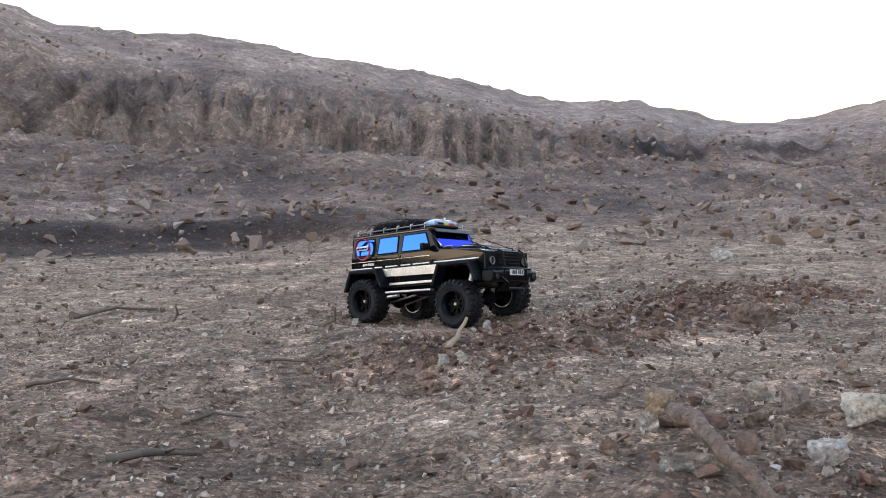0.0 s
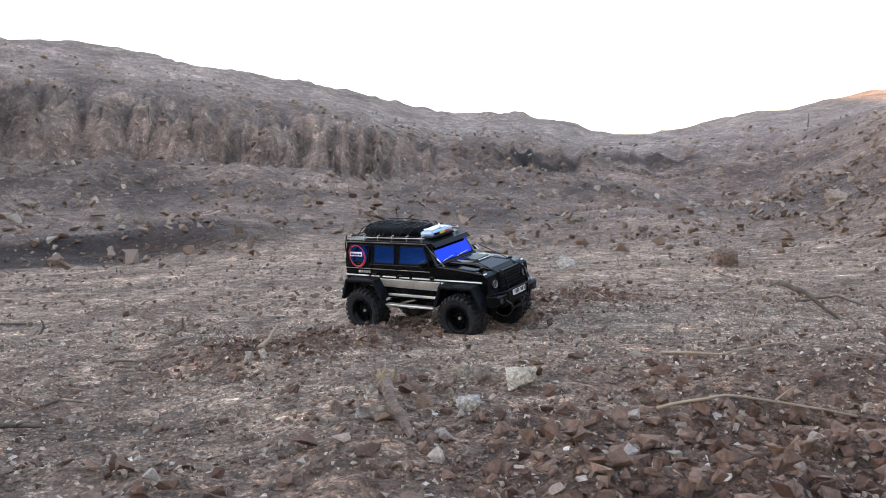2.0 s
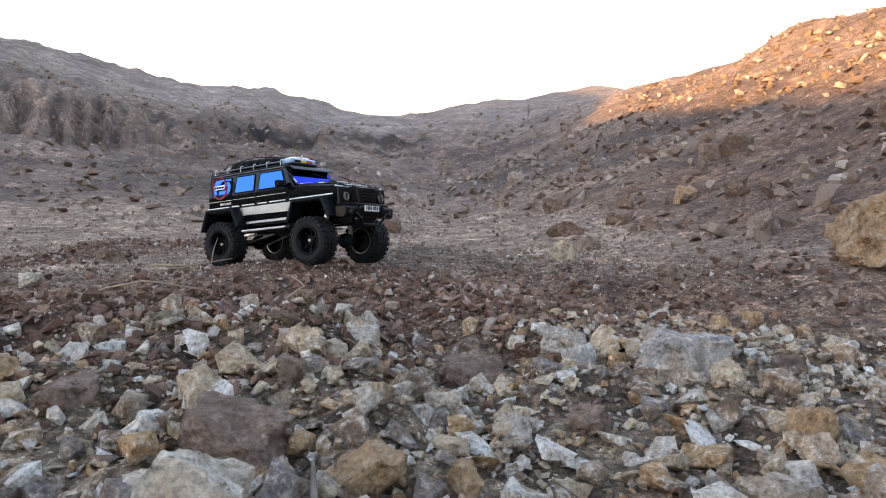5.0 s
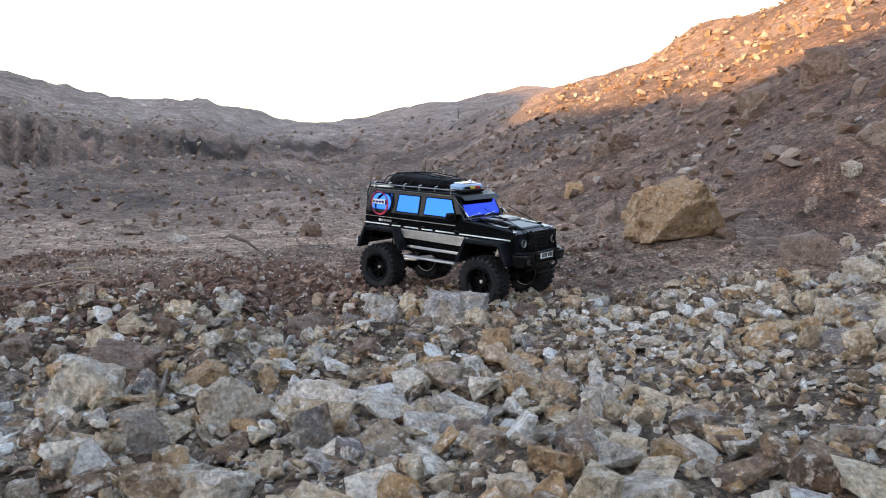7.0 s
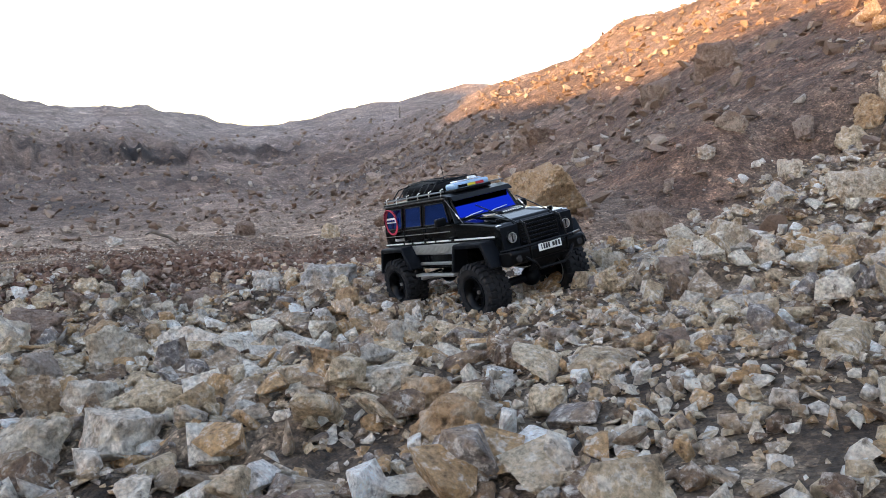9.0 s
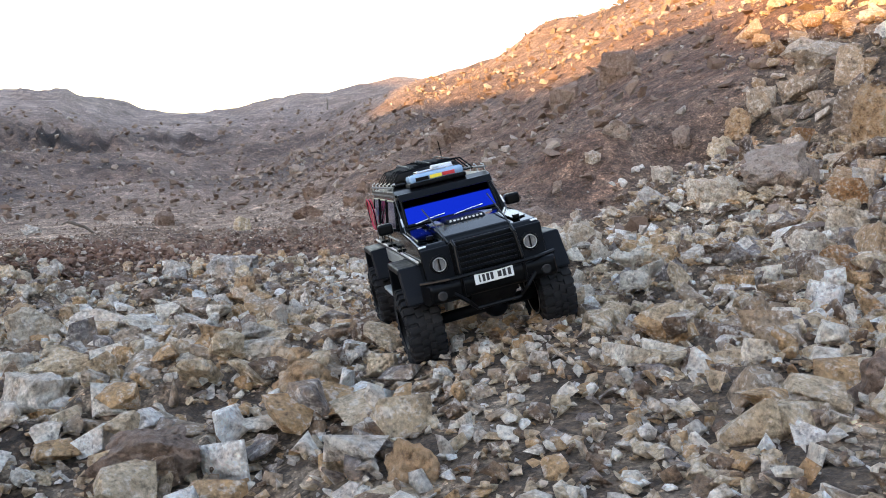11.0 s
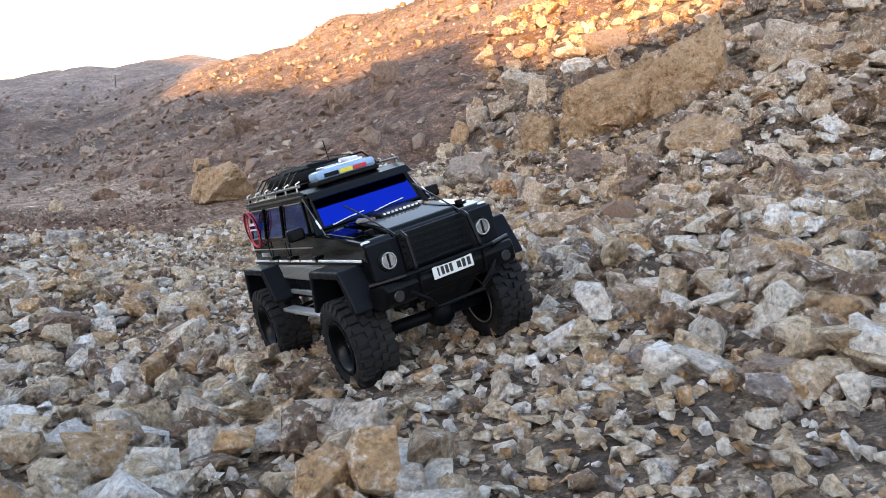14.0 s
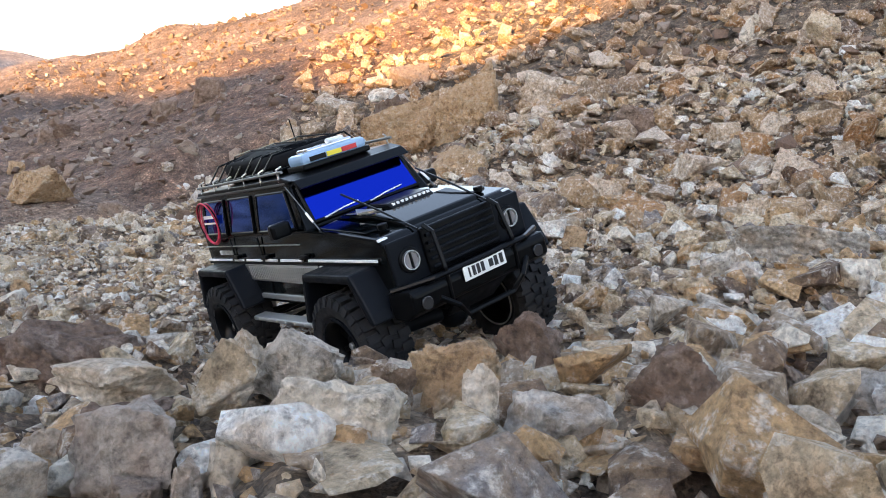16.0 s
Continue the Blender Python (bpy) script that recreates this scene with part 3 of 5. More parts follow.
car.scale = (CAR_SIZE, CAR_SIZE, CAR_SIZE)

# shell
ARCH = [(0.226, 0.106), (0.207, 0.143), (0.113, 0.143), (0.092, 0.100), (-0.092, 0.100), (-0.113, 0.143), (-0.207, 0.143), (-0.228, 0.106)]
shell = prism([(-0.236, 0.112), (-0.237, 0.190), (0.085, 0.192), (0.150, 0.187), (0.226, 0.179), (0.238, 0.171), (0.238, 0.112), *ARCH], -0.092, 0.092, 0.003,
              lambda x, z: 1 - 0.03 * max(0, (z - 0.16) / 0.03))
part("body", shell, paint, car, "glossy dark green body shell", False)


def side_y(z):
    """Half width of the cabin at a height."""
    return 0.0895 - 0.011 * (z - 0.188) / 0.057


part("cabin", prism([(-0.237, 0.187), (-0.232, 0.243), (-0.226, 0.246), (0.048, 0.246), (0.054, 0.243), (0.084, 0.189)], -1, 1, 0.002, lambda x, z: side_y(z)), paint, car)
part("roof", prism([(-0.236, 0.246), (-0.232, 0.252), (0.040, 0.253), (0.062, 0.248), (0.058, 0.244), (-0.236, 0.244)], -0.081, 0.081, 0.002), black, car)
part("sun_visor", prism([(0.050, 0.236), (0.052, 0.2495), (0.066, 0.2475), (0.078, 0.2375), (0.074, 0.2365), (0.063, 0.243)], -0.078, 0.078, 0.001), black, car, "black visor over the windscreen")

for s in (-1, 1):
    for x0, x1, slant in ((-0.219, -0.148, 0.0), (-0.131, -0.058, 0.0), (-0.041, 0.060, 0.020)):
        z0, z1 = 0.1935, 0.2375
        q = [(x0, s * (side_y(z0) + 0.0002), z0), (x1, s * (side_y(z0) + 0.0002), z0), (x1 - slant, s * (side_y(z1) + 0.0002), z1), (x0 + 0.003, s * (side_y(z1) + 0.0002), z1)]
        part("side_window", slab(q if s < 0 else q[::-1], 0.0014), sky_lit_film, car, "mirrored blue window film")
        rim = None
        for a, b in zip(q, q[1:] + q[:1]):
            rim = tube([(a[0], a[1] + s * 0.001, a[2]), (b[0], b[1] + s * 0.001, b[2])], 0.0016, 6, rim)
        part("window_seal", rim, black, car)
    # door seams and hinges
    for x in (-0.138, -0.049):
        part("door_seam", block(x - 0.0008, x + 0.0008, s * 0.0925 - 0.0008, s * 0.0925 + 0.0008, 0.103, 0.187, 0), black, car)
    for x in (-0.128, -0.038, 0.068):
        part("door_handle", block(x - 0.008, x + 0.008, s * 0.095 - 0.003, s * 0.095 + 0.003, 0.1595, 0.1645, 0.001), black, car)
    for x0, x1 in ((-0.234, -0.150), (-0.140, -0.112), (-0.100, -0.054), (-0.042, -0.008), (0.002, 0.060), (0.075, 0.222)):
        part("belt_strip", block(x0, x1, s * 0.0938 - 0.0012, s * 0.0938 + 0.0012, 0.1560, 0.1590, 0.0005), white_trim, car, "thin white belt line strip")
    part("belt_moulding", block(-0.235, 0.222, s * 0.0928 - 0.0012, s * 0.0928 + 0.0012, 0.1525, 0.1555, 0.0005), black, car)
    part("upper_crease", block(-0.234, 0.060, s * 0.0916 - 0.0008, s * 0.0916 + 0.0008, 0.1755, 0.1768, 0), silver, car)
    band = prism([(-0.112, 0.1515), (0.092, 0.1515), (0.080, 0.128), (-0.098, 0.130)], s * 0.0922, s * 0.0945, 0.0006)
    for k in range(34):
        band = block(-0.099 + k * 0.0055, -0.0965 + k * 0.0055, s * 0.0948 - 0.0008, s * 0.0948 + 0.0008, 0.1325, 0.1490, 0, band)
    part("side_board", band, silver, car, "ribbed silver side board")
    part("side_flash", slab([(0.095, s * 0.0932, 0.151), (0.108, s * 0.0932, 0.151), (0.095, s * 0.0932, 0.118), (0.085, s * 0.0932, 0.122)], 0.001), white_trim, car)
    part("sill", block(-0.086, 0.082, s * 0.0935 - 0.002, s * 0.0935 + 0.002, 0.106, 0.1125, 0.001), silver, car, "bright silver sill plate")
    step = block(-0.082, 0.078, s * 0.108 - 0.009, s * 0.108 + 0.009, 0.084, 0.0895, 0.0015)
    for k in range(6):
        step = disc((-0.065 + 0.025 * k, s * 0.1175, 0.0868), (0, 1, 0), 0.0016, 0.001, 8, 0, step)
    part("step_bar", step, silver, car, "silver side step bar")
    for x in (-0.06, 0.0, 0.055):
        part("step_bracket", tube([(x, s * 0.06, 0.088), (x, s * 0.104, 0.086)], 0.003), black, car)
    # flared arches
    for c in (-0.16, 0.16):
        lo, hi = (c - 0.077, c + 0.070)
        out = [(lo, 0.094), (c - 0.052, 0.1525), (c + 0.050, 0.1525), (hi, 0.112), (hi + 0.004, 0.100), (hi - 0.007, 0.100), (c + 0.044, 0.1425), (c - 0.046, 0.1425), (lo + 0.012, 0.094)]
        part("wheel_arch", prism(out, s * 0.089, s * 0.124, 0.003), matte, car, "flared black plastic wheel arch")
    part("mirror", soften(block(0.050, 0.064, s * 0.108 - 0.0125, s * 0.108 + 0.0125, 0.190, 0.208, 0.004), 0), black, car)
    part("mirror_arm", tube([(0.058, s * 0.086, 0.193), (0.058, s * 0.100, 0.196)], 0.0028), black, car)
    # head lamps
    lamp = part("headlight", disc((0.2385, s * 0.068, 0.150), (1, 0, 0), 0.0135, 0.006, 28, 0.0015), black, car, "round headlight in a black ring")
    part("lens", disc((0.2410, s * 0.068, 0.150), (1, 0, 0), 0.0090, 0.004, 24, 0.001), clear_lens, lamp, "clear round headlight lens")
    part("lens_ring", spun([(0.0090, 0.0), (0.0099, 0.0), (0.0099, 0.004), (0.0090, 0.004)], 28), silver, lamp).matrix_basis = pose(0.2405, s * 0.068, 0.150, 0, 0, -90)
    part("lens_bar", block(0.2425, 0.2440, s * 0.068 - 0.0012, s * 0.068 + 0.0012, 0.1415, 0.1585, 0), black, lamp)
    part("indicator", block(0.212, 0.230, s * 0.084 - 0.006, s * 0.084 + 0.006, 0.1725, 0.1785, 0.002), white_trim, car, "white front indicator")
    part("fog_light", disc((0.262, s * 0.077, 0.109), (1, 0, 0), 0.0070, 0.006, 20, 0.001), dark_glass, car)
    part("bull_bar_post", tube([(0.262, s * 0.046, 0.100), (0.264, s * 0.046, 0.135), (0.256, s * 0.044, 0.172), (0.244, s * 0.044, 0.178)], 0.0026, 8), black, car)
    part("whisker_rod", tube([(0.238, s * 0.048, 0.176), (0.180, s * 0.050, 0.199), (0.118, s * 0.053, 0.221)], 0.0012, 6), black, car)
    part("tie_rod", tube([(0.048, s * 0.081, 0.243), (0.105, s * 0.084, 0.190)], 0.0007, 6), dull_metal, car)
    part("tie_clip", tube([(0.083, s * 0.0832, 0.2105), (0.095, s * 0.084, 0.1995)], 0.0015, 6), white_trim, car)
    part("hood_vent", slab([(0.106, s * 0.034, 0.1963), (0.160, s * 0.033, 0.1949), (0.136, s * 0.051, 0.1956)][:: s], 0.0018), silver, car, "silver bonnet vent")
    part("hood_panel", slab([(0.100, s * 0.058, 0.1920), (0.208, s * 0.060, 0.1825), (0.196, s * 0.083, 0.1825), (0.102, s * 0.083, 0.1905)][:: s], 0.0016, None, 0.0005), paint, car)
    part("hood_bolt", disc((0.205, s * 0.066, 0.1855), (0, 0, 1), 0.0055, 0.006, 14, 0.001), black, car)
    part("wiper", tube([(0.0835, s * 0.032 - 0.030, 0.1985), (0.0815, s * 0.032 - 0.004, 0.2020), (0.0805, s * 0.032 + 0.020, 0.2040)], 0.0009, 6), white_trim, car, "pale wiper arm")
    part("tail_light", block(-0.2395, -0.236, s * 0.080 - 0.006, s * 0.080 + 0.006, 0.128, 0.142, 0.001), red, car)
    # roof rail with clips
    part("roof_rail", tube([(-0.228, s * 0.079, 0.2585), (0.046, s * 0.079, 0.2600)], 0.0018), dull_metal, car, "thin dark metal roof rail")
    part("drip_rail", block(-0.234, 0.050, s * 0.0805 - 0.002, s * 0.0805 + 0.002, 0.2450, 0.2475, 0.0005), dull_metal, car)
    for k in range(6):
        x = -0.215 + 0.050 * k
        part("rail_clip", tube([(x, s * 0.080, 0.249), (x, s * 0.079, 0.264), (x + 0.004, s * 0.074, 0.266)], 0.0012, 6), silver, car)

ws = [(0.0812, -0.0755, 0.1975), (0.0812, 0.0755, 0.1975), (0.0585, 0.0725, 0.2385), (0.0585, -0.0725, 0.2385)]
part("windscreen", slab(ws, 0.0012), film_blue, car, "mirrored blue windscreen film")
seal = None
for a, b in zip(ws, ws[1:] + ws[:1]):
    seal = tube([a, b], 0.0024, 6, seal)
part("windscreen_seal", seal, black, car)
part("rear_window", slab([(-0.2365, 0.070, 0.196), (-0.2365, -0.070, 0.196), (-0.2335, -0.066, 0.238), (-0.2335, 0.066, 0.238)], 0.0015), film_blue, car)
part("rear_sticker", slab([(-0.212, -0.0915, 0.2085), (-0.168, -0.0915, 0.2085), (-0.168, -0.0897, 0.2205), (-0.212, -0.0897, 0.2205)], 0.0006), white_trim, car, "white unreadable sticker")
for k in range(4):
    part("sticker_bar", block(-0.208 + 0.010 * k, -0.201 + 0.010 * k, -0.0930, -0.0918, 0.2115, 0.2165, 0), film_blue, car)
for k in range(5):
    part("badge_bar", block(-0.186 + 0.009 * k, -0.180 + 0.009 * k, -0.0935, -0.0915, 0.1645, 0.1705, 0), silver if k else white_trim, car)

# bonnet, grille, bumper
part("bonnet_bulge", prism([(0.090, 0.1915), (0.098, 0.1965), (0.172, 0.1945), (0.222, 0.1835), (0.226, 0.178)], -0.052, 0.052, 0.003), paint, car)
part("bonnet_scoop", prism([(0.120, 0.195), (0.126, 0.2015), (0.166, 0.2000), (0.176, 0.1935)], -0.030, 0.030, 0.002), black, car)
mesh_bars = None
for k in range(9):
    mesh_bars = block(0.1690, 0.1715, -0.0255 + 0.006 * k, -0.0222 + 0.006 * k, 0.1955, 0.1990, 0, mesh_bars)
part("scoop_mesh", mesh_bars, white_trim, car, "pale hatched scoop mesh")
part("grille_frame", block(0.236, 0.2425, -0.049, 0.049, 0.128, 0.176, 0.002), black, car)
for k in range(5):
    part("grille_slat", block(0.2420, 0.2455, -0.045, 0.045, 0.133 + 0.0082 * k, 0.1365 + 0.0082 * k, 0.0008), matte, car)
part("lamp_panel", block(0.2355, 0.2395, -0.090, 0.090, 0.126, 0.174, 0.002), matte, car)
bumper = prism([(0.232, 0.098), (0.232, 0.126), (0.260, 0.126), (0.264, 0.120), (0.262, 0.102), (0.252, 0.096)], -0.101, 0.101, 0.003, lambda x, z: 1 - 0.10 * max(0, (x - 0.245) / 0.02))
part("front_bumper", bumper, black, car, "black steel front bumper")
part("bumper_top_bar", tube([(0.240, -0.100, 0.128), (0.264, -0.062, 0.129), (0.266, 0, 0.129), (0.264, 0.062, 0.129), (0.240, 0.100, 0.128)], 0.0030), black, car)
part("skid_bar", tube([(0.262, -0.060, 0.108), (0.268, -0.044, 0.094), (0.262, -0.032, 0.080), (0.262, 0.032, 0.080), (0.268, 0.044, 0.094), (0.262, 0.060, 0.108)], 0.0030), black, car)
part("skid_plate", slab([(0.258, -0.036, 0.100), (0.258, 0.036, 0.100), (0.225, 0.032, 0.074), (0.225, -0.032, 0.074)], 0.003), matte, car)
plate = part("number_plate", block(0.2655, 0.2675, -0.0285, 0.0285, 0.1125, 0.1285, 0.0008), white_plate, car, "white number plate with dark bars")
for y0, y1, z0, z1 in ((0.020, 0.0245, 0.1155, 0.1255), (0.0125, 0.017, 0.1155, 0.1255), (0.005, 0.0105, 0.1165, 0.1245), (-0.0055, -0.0015, 0.1155, 0.1255), (-0.0115, -0.0075, 0.1155, 0.1255), (-0.0175, -0.0135, 0.1155, 0.1255), (-0.0225, -0.0205, 0.1155, 0.1255)):
    part("plate_bar", block(0.2676, 0.2681, y0, y1, z0, z1, 0), ink, plate)
part("rear_bumper", block(-0.256, -0.234, -0.098, 0.098, 0.100, 0.118, 0.003), black, car)
part("tow_hitch", tube([(-0.252, -0.080, 0.106), (-0.272, -0.084, 0.104)], 0.003), silver, car)
for y in (-0.070, -0.045):
    part("ladder_rail", tube([(-0.246, y, 0.118), (-0.247, y, 0.235), (-0.236, y, 0.262)], 0.0018), black, car)
for k in range(5):
    part("ladder_rung", tube([(-0.2465, -0.070, 0.135 + 0.022 * k), (-0.2465, -0.045, 0.135 + 0.022 * k)], 0.0014, 6), black, car)

# rope coil on the rear quarter window
for k in range(4):
    loop = [(-0.184 + (0.0265 + 0.001 * k) * math.cos(a) + 0.001 * k, -0.0945 - 0.0012 * k + 0.004 * math.sin(a + k) * 0.5, 0.211 + (0.0275 + 0.0008 * k) * math.sin(a)) for a in [6.28318 * j / 28 for j in range(29)]]
    part("rope_coil", tube(loop, 0.0011, 6), rope_red if k != 2 else black, car, "red rope hung in a coil")

# roof load
rack = None
for y in (-0.066, -0.022, 0.022, 0.066):
    rack = tube([(-0.222, y, 0.2605), (0.000, y, 0.2605)], 0.0016, 6, rack)
for k in range(8):
    rack = tube([(-0.220 + 0.031 * k, -0.070, 0.2605), (-0.220 + 0.031 * k, 0.070, 0.2605)], 0.0014, 6, rack)
part("roof_rack", rack, black, car, "black roof rack grid")
bag = bmesh.new()
bmesh.ops.create_uvsphere(bag, u_segments=28, v_segments=14, radius=1)
for v in bag.verts:
    c = v.co.copy()
    c = Vector([math.copysign(abs(q) ** 0.6, q) for q in c])
    v.co = Vector((-0.105 + 0.098 * c.x, 0.060 * c.y, 0.268 + 0.017 * c.z * (1 - 0.25 * c.x)))
    v.co += 0.006 * noise.noise_vector(v.co * 45)
part("cargo_bag", bag, bag_cloth, car, "lumpy black load under a net", True)
for k in range(7):
    x = -0.192 + 0.029 * k
    part("cargo_strap", tube([(x, -0.072, 0.262), (x + 0.004, -0.055, 0.282 - 0.0007 * abs(k - 2)), (x + 0.010, 0.0, 0.2875 - 0.001 * k), (x - 0.002, 0.055, 0.282), (x, 0.072, 0.262)], 0.0014, 6), black, car)
for k in range(3):
    y = -0.036 + 0.036 * k
    part("net_cord", tube([(-0.208, y, 0.264), (-0.180, y + 0.006, 0.288), (-0.100, y - 0.005, 0.291), (-0.030, y + 0.004, 0.284), (0.0, y, 0.262)], 0.0012, 6), black, car)
part("light_bar_base", block(0.006, 0.050, -0.052, 0.044, 0.253, 0.260, 0.002), black, car)
part("light_bar", block(0.008, 0.048, -0.050, 0.042, 0.2585, 0.2725, 0.005), case_blue, car, "pale blue light bar case")
part("light_bar_cap", block(0.010, 0.040, -0.036, 0.028, 0.2715, 0.2765, 0.002), chrome, car)
for y0, y1, m in ((-0.040, -0.018, black), (-0.016, 0.004, yellow), (0.005, 0.026, red)):
    part("decal", block(0.0478, 0.0492, y0, y1, 0.2615, 0.2672, 0), m, car)
part("roof_tube", tube([(0.012, 0.030, 0.277), (0.046, -0.010, 0.279)], 0.003), white_trim, car)
part("aerial", tube([(-0.150, 0.052, 0.252), (-0.152, 0.052, 0.318)], 0.0009, 6), black, car)

# underside
part("chassis", join(block(-0.215, 0.235, -0.040, -0.028, 0.086, 0.100, 0.001), block(-0.215, 0.235, 0.028, 0.040, 0.086, 0.100, 0.001)), black, car)
part("gearbox", block(-0.055, 0.060, -0.034, 0.034, 0.074, 0.100, 0.006), matte, car)
part("exhaust", join(tube([(-0.060, -0.085, 0.078), (-0.084, -0.093, 0.076)], 0.0042, 10), tube([(-0.060, -0.090, 0.078), (-0.092, -0.096, 0.076)], 0.0042, 10)), silver, car)
AXLES = []
for x in (-0.16, 0.16):
    axle = tube([(0, -0.082, 0), (0, 0.082, 0)], 0.0085, 12)
    ball = bmesh.new()
    bmesh.ops.create_icosphere(ball, subdivisions=2, radius=0.021, matrix=Matrix.Translation((0, 0.018, 0)))
    ax = part("axle", join(axle, ball), matte, car, "black axle with a round differential", True)
    ax.matrix_basis = pose(x, 0, R)
    AXLES.append(ax)
    for s in (-1, 1):
        part("shock_absorber", tube([(x - 0.012, s * 0.052, 0.066), (x + 0.004, s * 0.045, 0.138)], 0.0062, 10), silver, car, "coil spring damper")
    part("link_rod", tube([(x, -0.048, 0.056), (x * 0.25, -0.030, 0.080)], 0.0028), silver, car)
    part("link_rod", tube([(x, 0.048, 0.056), (x * 0.25, 0.030, 0.080)], 0.0028), silver, car)
WHEELS = [(x, y, add_wheel(x, y)) for x in (-0.16, 0.16) for y in (-0.103, 0.103)]


def motions():
    """The car drives over the rubble; its wheels roll and follow the ground."""
    walk(car, [(t, pose(x, y, z, rx, ry, rz)) for t, x, y, z, rx, ry, rz in CAR])
    rows = np.array(CAR)
    times = np.linspace(0, 16, 161)
    way = np.stack([np.interp(times, rows[:, 0], rows[:, n]) for n in range(1, 7)], 1)
    gone = np.r_[0, np.cumsum(np.hypot(np.diff(way[:, 0]), np.diff(way[:, 1])))]
    lifts = {}
    for x, y, wheel in WHEELS:
        spots = np.array([(pose(*w) @ (CAR_SIZE * Vector((x, y, R))))[:] for w in way])
        floor = np.mean([ground(spots[:, 0] + dx, spots[:, 1] + dy) for dx, dy in ((0, 0), (0.02, 0), (-0.02, 0), (0, 0.02), (0, -0.02))], axis=0)
        lift = np.clip((floor - spots[:, 2]) / CAR_SIZE + R - 0.004, -0.014, 0.012)
        lift = np.convolve(np.pad(lift, 2, mode="edge"), np.ones(5) / 5, "valid")
        lifts[(x, y)] = lift
        walk(wheel, [(t, pose(x, y, R + up, 0, math.degrees(d / R / CAR_SIZE) % 360, 0)) for t, up, d in zip(times, lift, gone)])
    for ax, x in zip(AXLES, (-0.16, 0.16)):
        a, b = lifts[(x, -0.103)], lifts[(x, 0.103)]
        walk(ax, [(t, pose(x, 0, R + (p + q) / 2, math.degrees(math.atan2(q - p, 0.206)), 0, 0)) for t, p, q in zip(times, a, b)])


# ---- stones ----
def hull(seed, points, squash=1.0):
    """A broken stone about 1 m across: the hull of points scattered in a rough box."""
    rng = random.Random(seed)
    bm = bmesh.new()
    for _ in range(points):
        p = Vector([rng.uniform(-1, 1) for _ in range(3)])
        p = p / max(abs(p.x), abs(p.y), abs(p.z), 0.2) * rng.uniform(0.75, 1.0) * 0.5
        p = p.lerp(p.normalized() * 0.55, 0.3)
        bm.verts.new((p.x, p.y, p.z * squash))
    found = bmesh.ops.convex_hull(bm, input=bm.verts)
    bmesh.ops.delete(bm, geom=[v for v in bm.verts if not v.link_faces], context="VERTS")
    return bm


def boulder_mesh(seed, color):
    bm = hull(seed, 12)
    bmesh.ops.dissolve_limit(bm, angle_limit=radians(14), verts=bm.verts, edges=bm.edges)
    bmesh.ops.bevel(bm, geom=list(bm.edges), offset=0.014, segments=1, affect="EDGES", profile=0.6)
    bmesh.ops.triangulate(bm, faces=bm.faces)
    for cuts in (1, 1, 1):
        bmesh.ops.subdivide_edges(bm, edges=[e for e in bm.edges if e.calc_length() > 0.07], cuts=cuts, use_grid_fill=True)
        bmesh.ops.triangulate(bm, faces=bm.faces)
    for v in bm.verts:
        q = v.co * 2.3 + Vector((seed * 3.1, 0, seed))
        v.co += v.co.normalized() * (0.08 * noise.noise(q) + 0.07 * noise.noise(q * 2.7) + 0.045 * noise.noise(q * 6.5) + 0.03 * noise.noise(q * 14))
    me = bpy.data.meshes.new("rock")
    bm.to_mesh(me)
    bm.free()
    me.materials.append(STONE[color])
    return me


SHAPES = {c: [boulder_mesh(17 * n + k, c) for k in range(9)] for n, c in enumerate(STONE)}
ROCK_LABEL = {"tan": "angular mixed tan and rust stained rock lying in the rubble", "brown": "reddish brown lump of broken rock on the soil",
              "grey": "pale bluish grey rock lying among rubble", "ochre": "big ochre coloured rock with rough broken faces",
              "white": "chalky white and tan rock with rust stains"}
rock_count = 0


def boulder(color, x, y, wide, high, deep=0.0, sink=0.33, turn=None, lean=None, raised=0.0):
    """One rock that rests in the ground at (x, y)."""
    global rock_count
    rng = random.Random(rock_count * 7 + 3)
    rock_count += 1
    ob = new("rock", SHAPES[color][rng.randrange(9)])
    z = float(ground(np.array([x]), np.array([y]))[0]) + raised
    turn = rng.uniform(0, 360) if turn is None else turn
    lean = rng.uniform(-14, 14) if lean is None else lean
    ob.matrix_basis = pose(x, y, z + high * (0.5 - sink), lean, rng.uniform(-12, 12), turn) @ Matrix.Diagonal((0.92 * wide, deep or wide * rng.uniform(0.65, 0.9), high, 1))
    return tagged(ob, ROCK_LABEL[color], "rock", "rocks of the quarry floor")


def off_track(x, y, clear):
    return np.min((TRACK[:, 0, None] - x) ** 2 + (TRACK[:, 1, None] - y) ** 2, axis=0) > clear ** 2


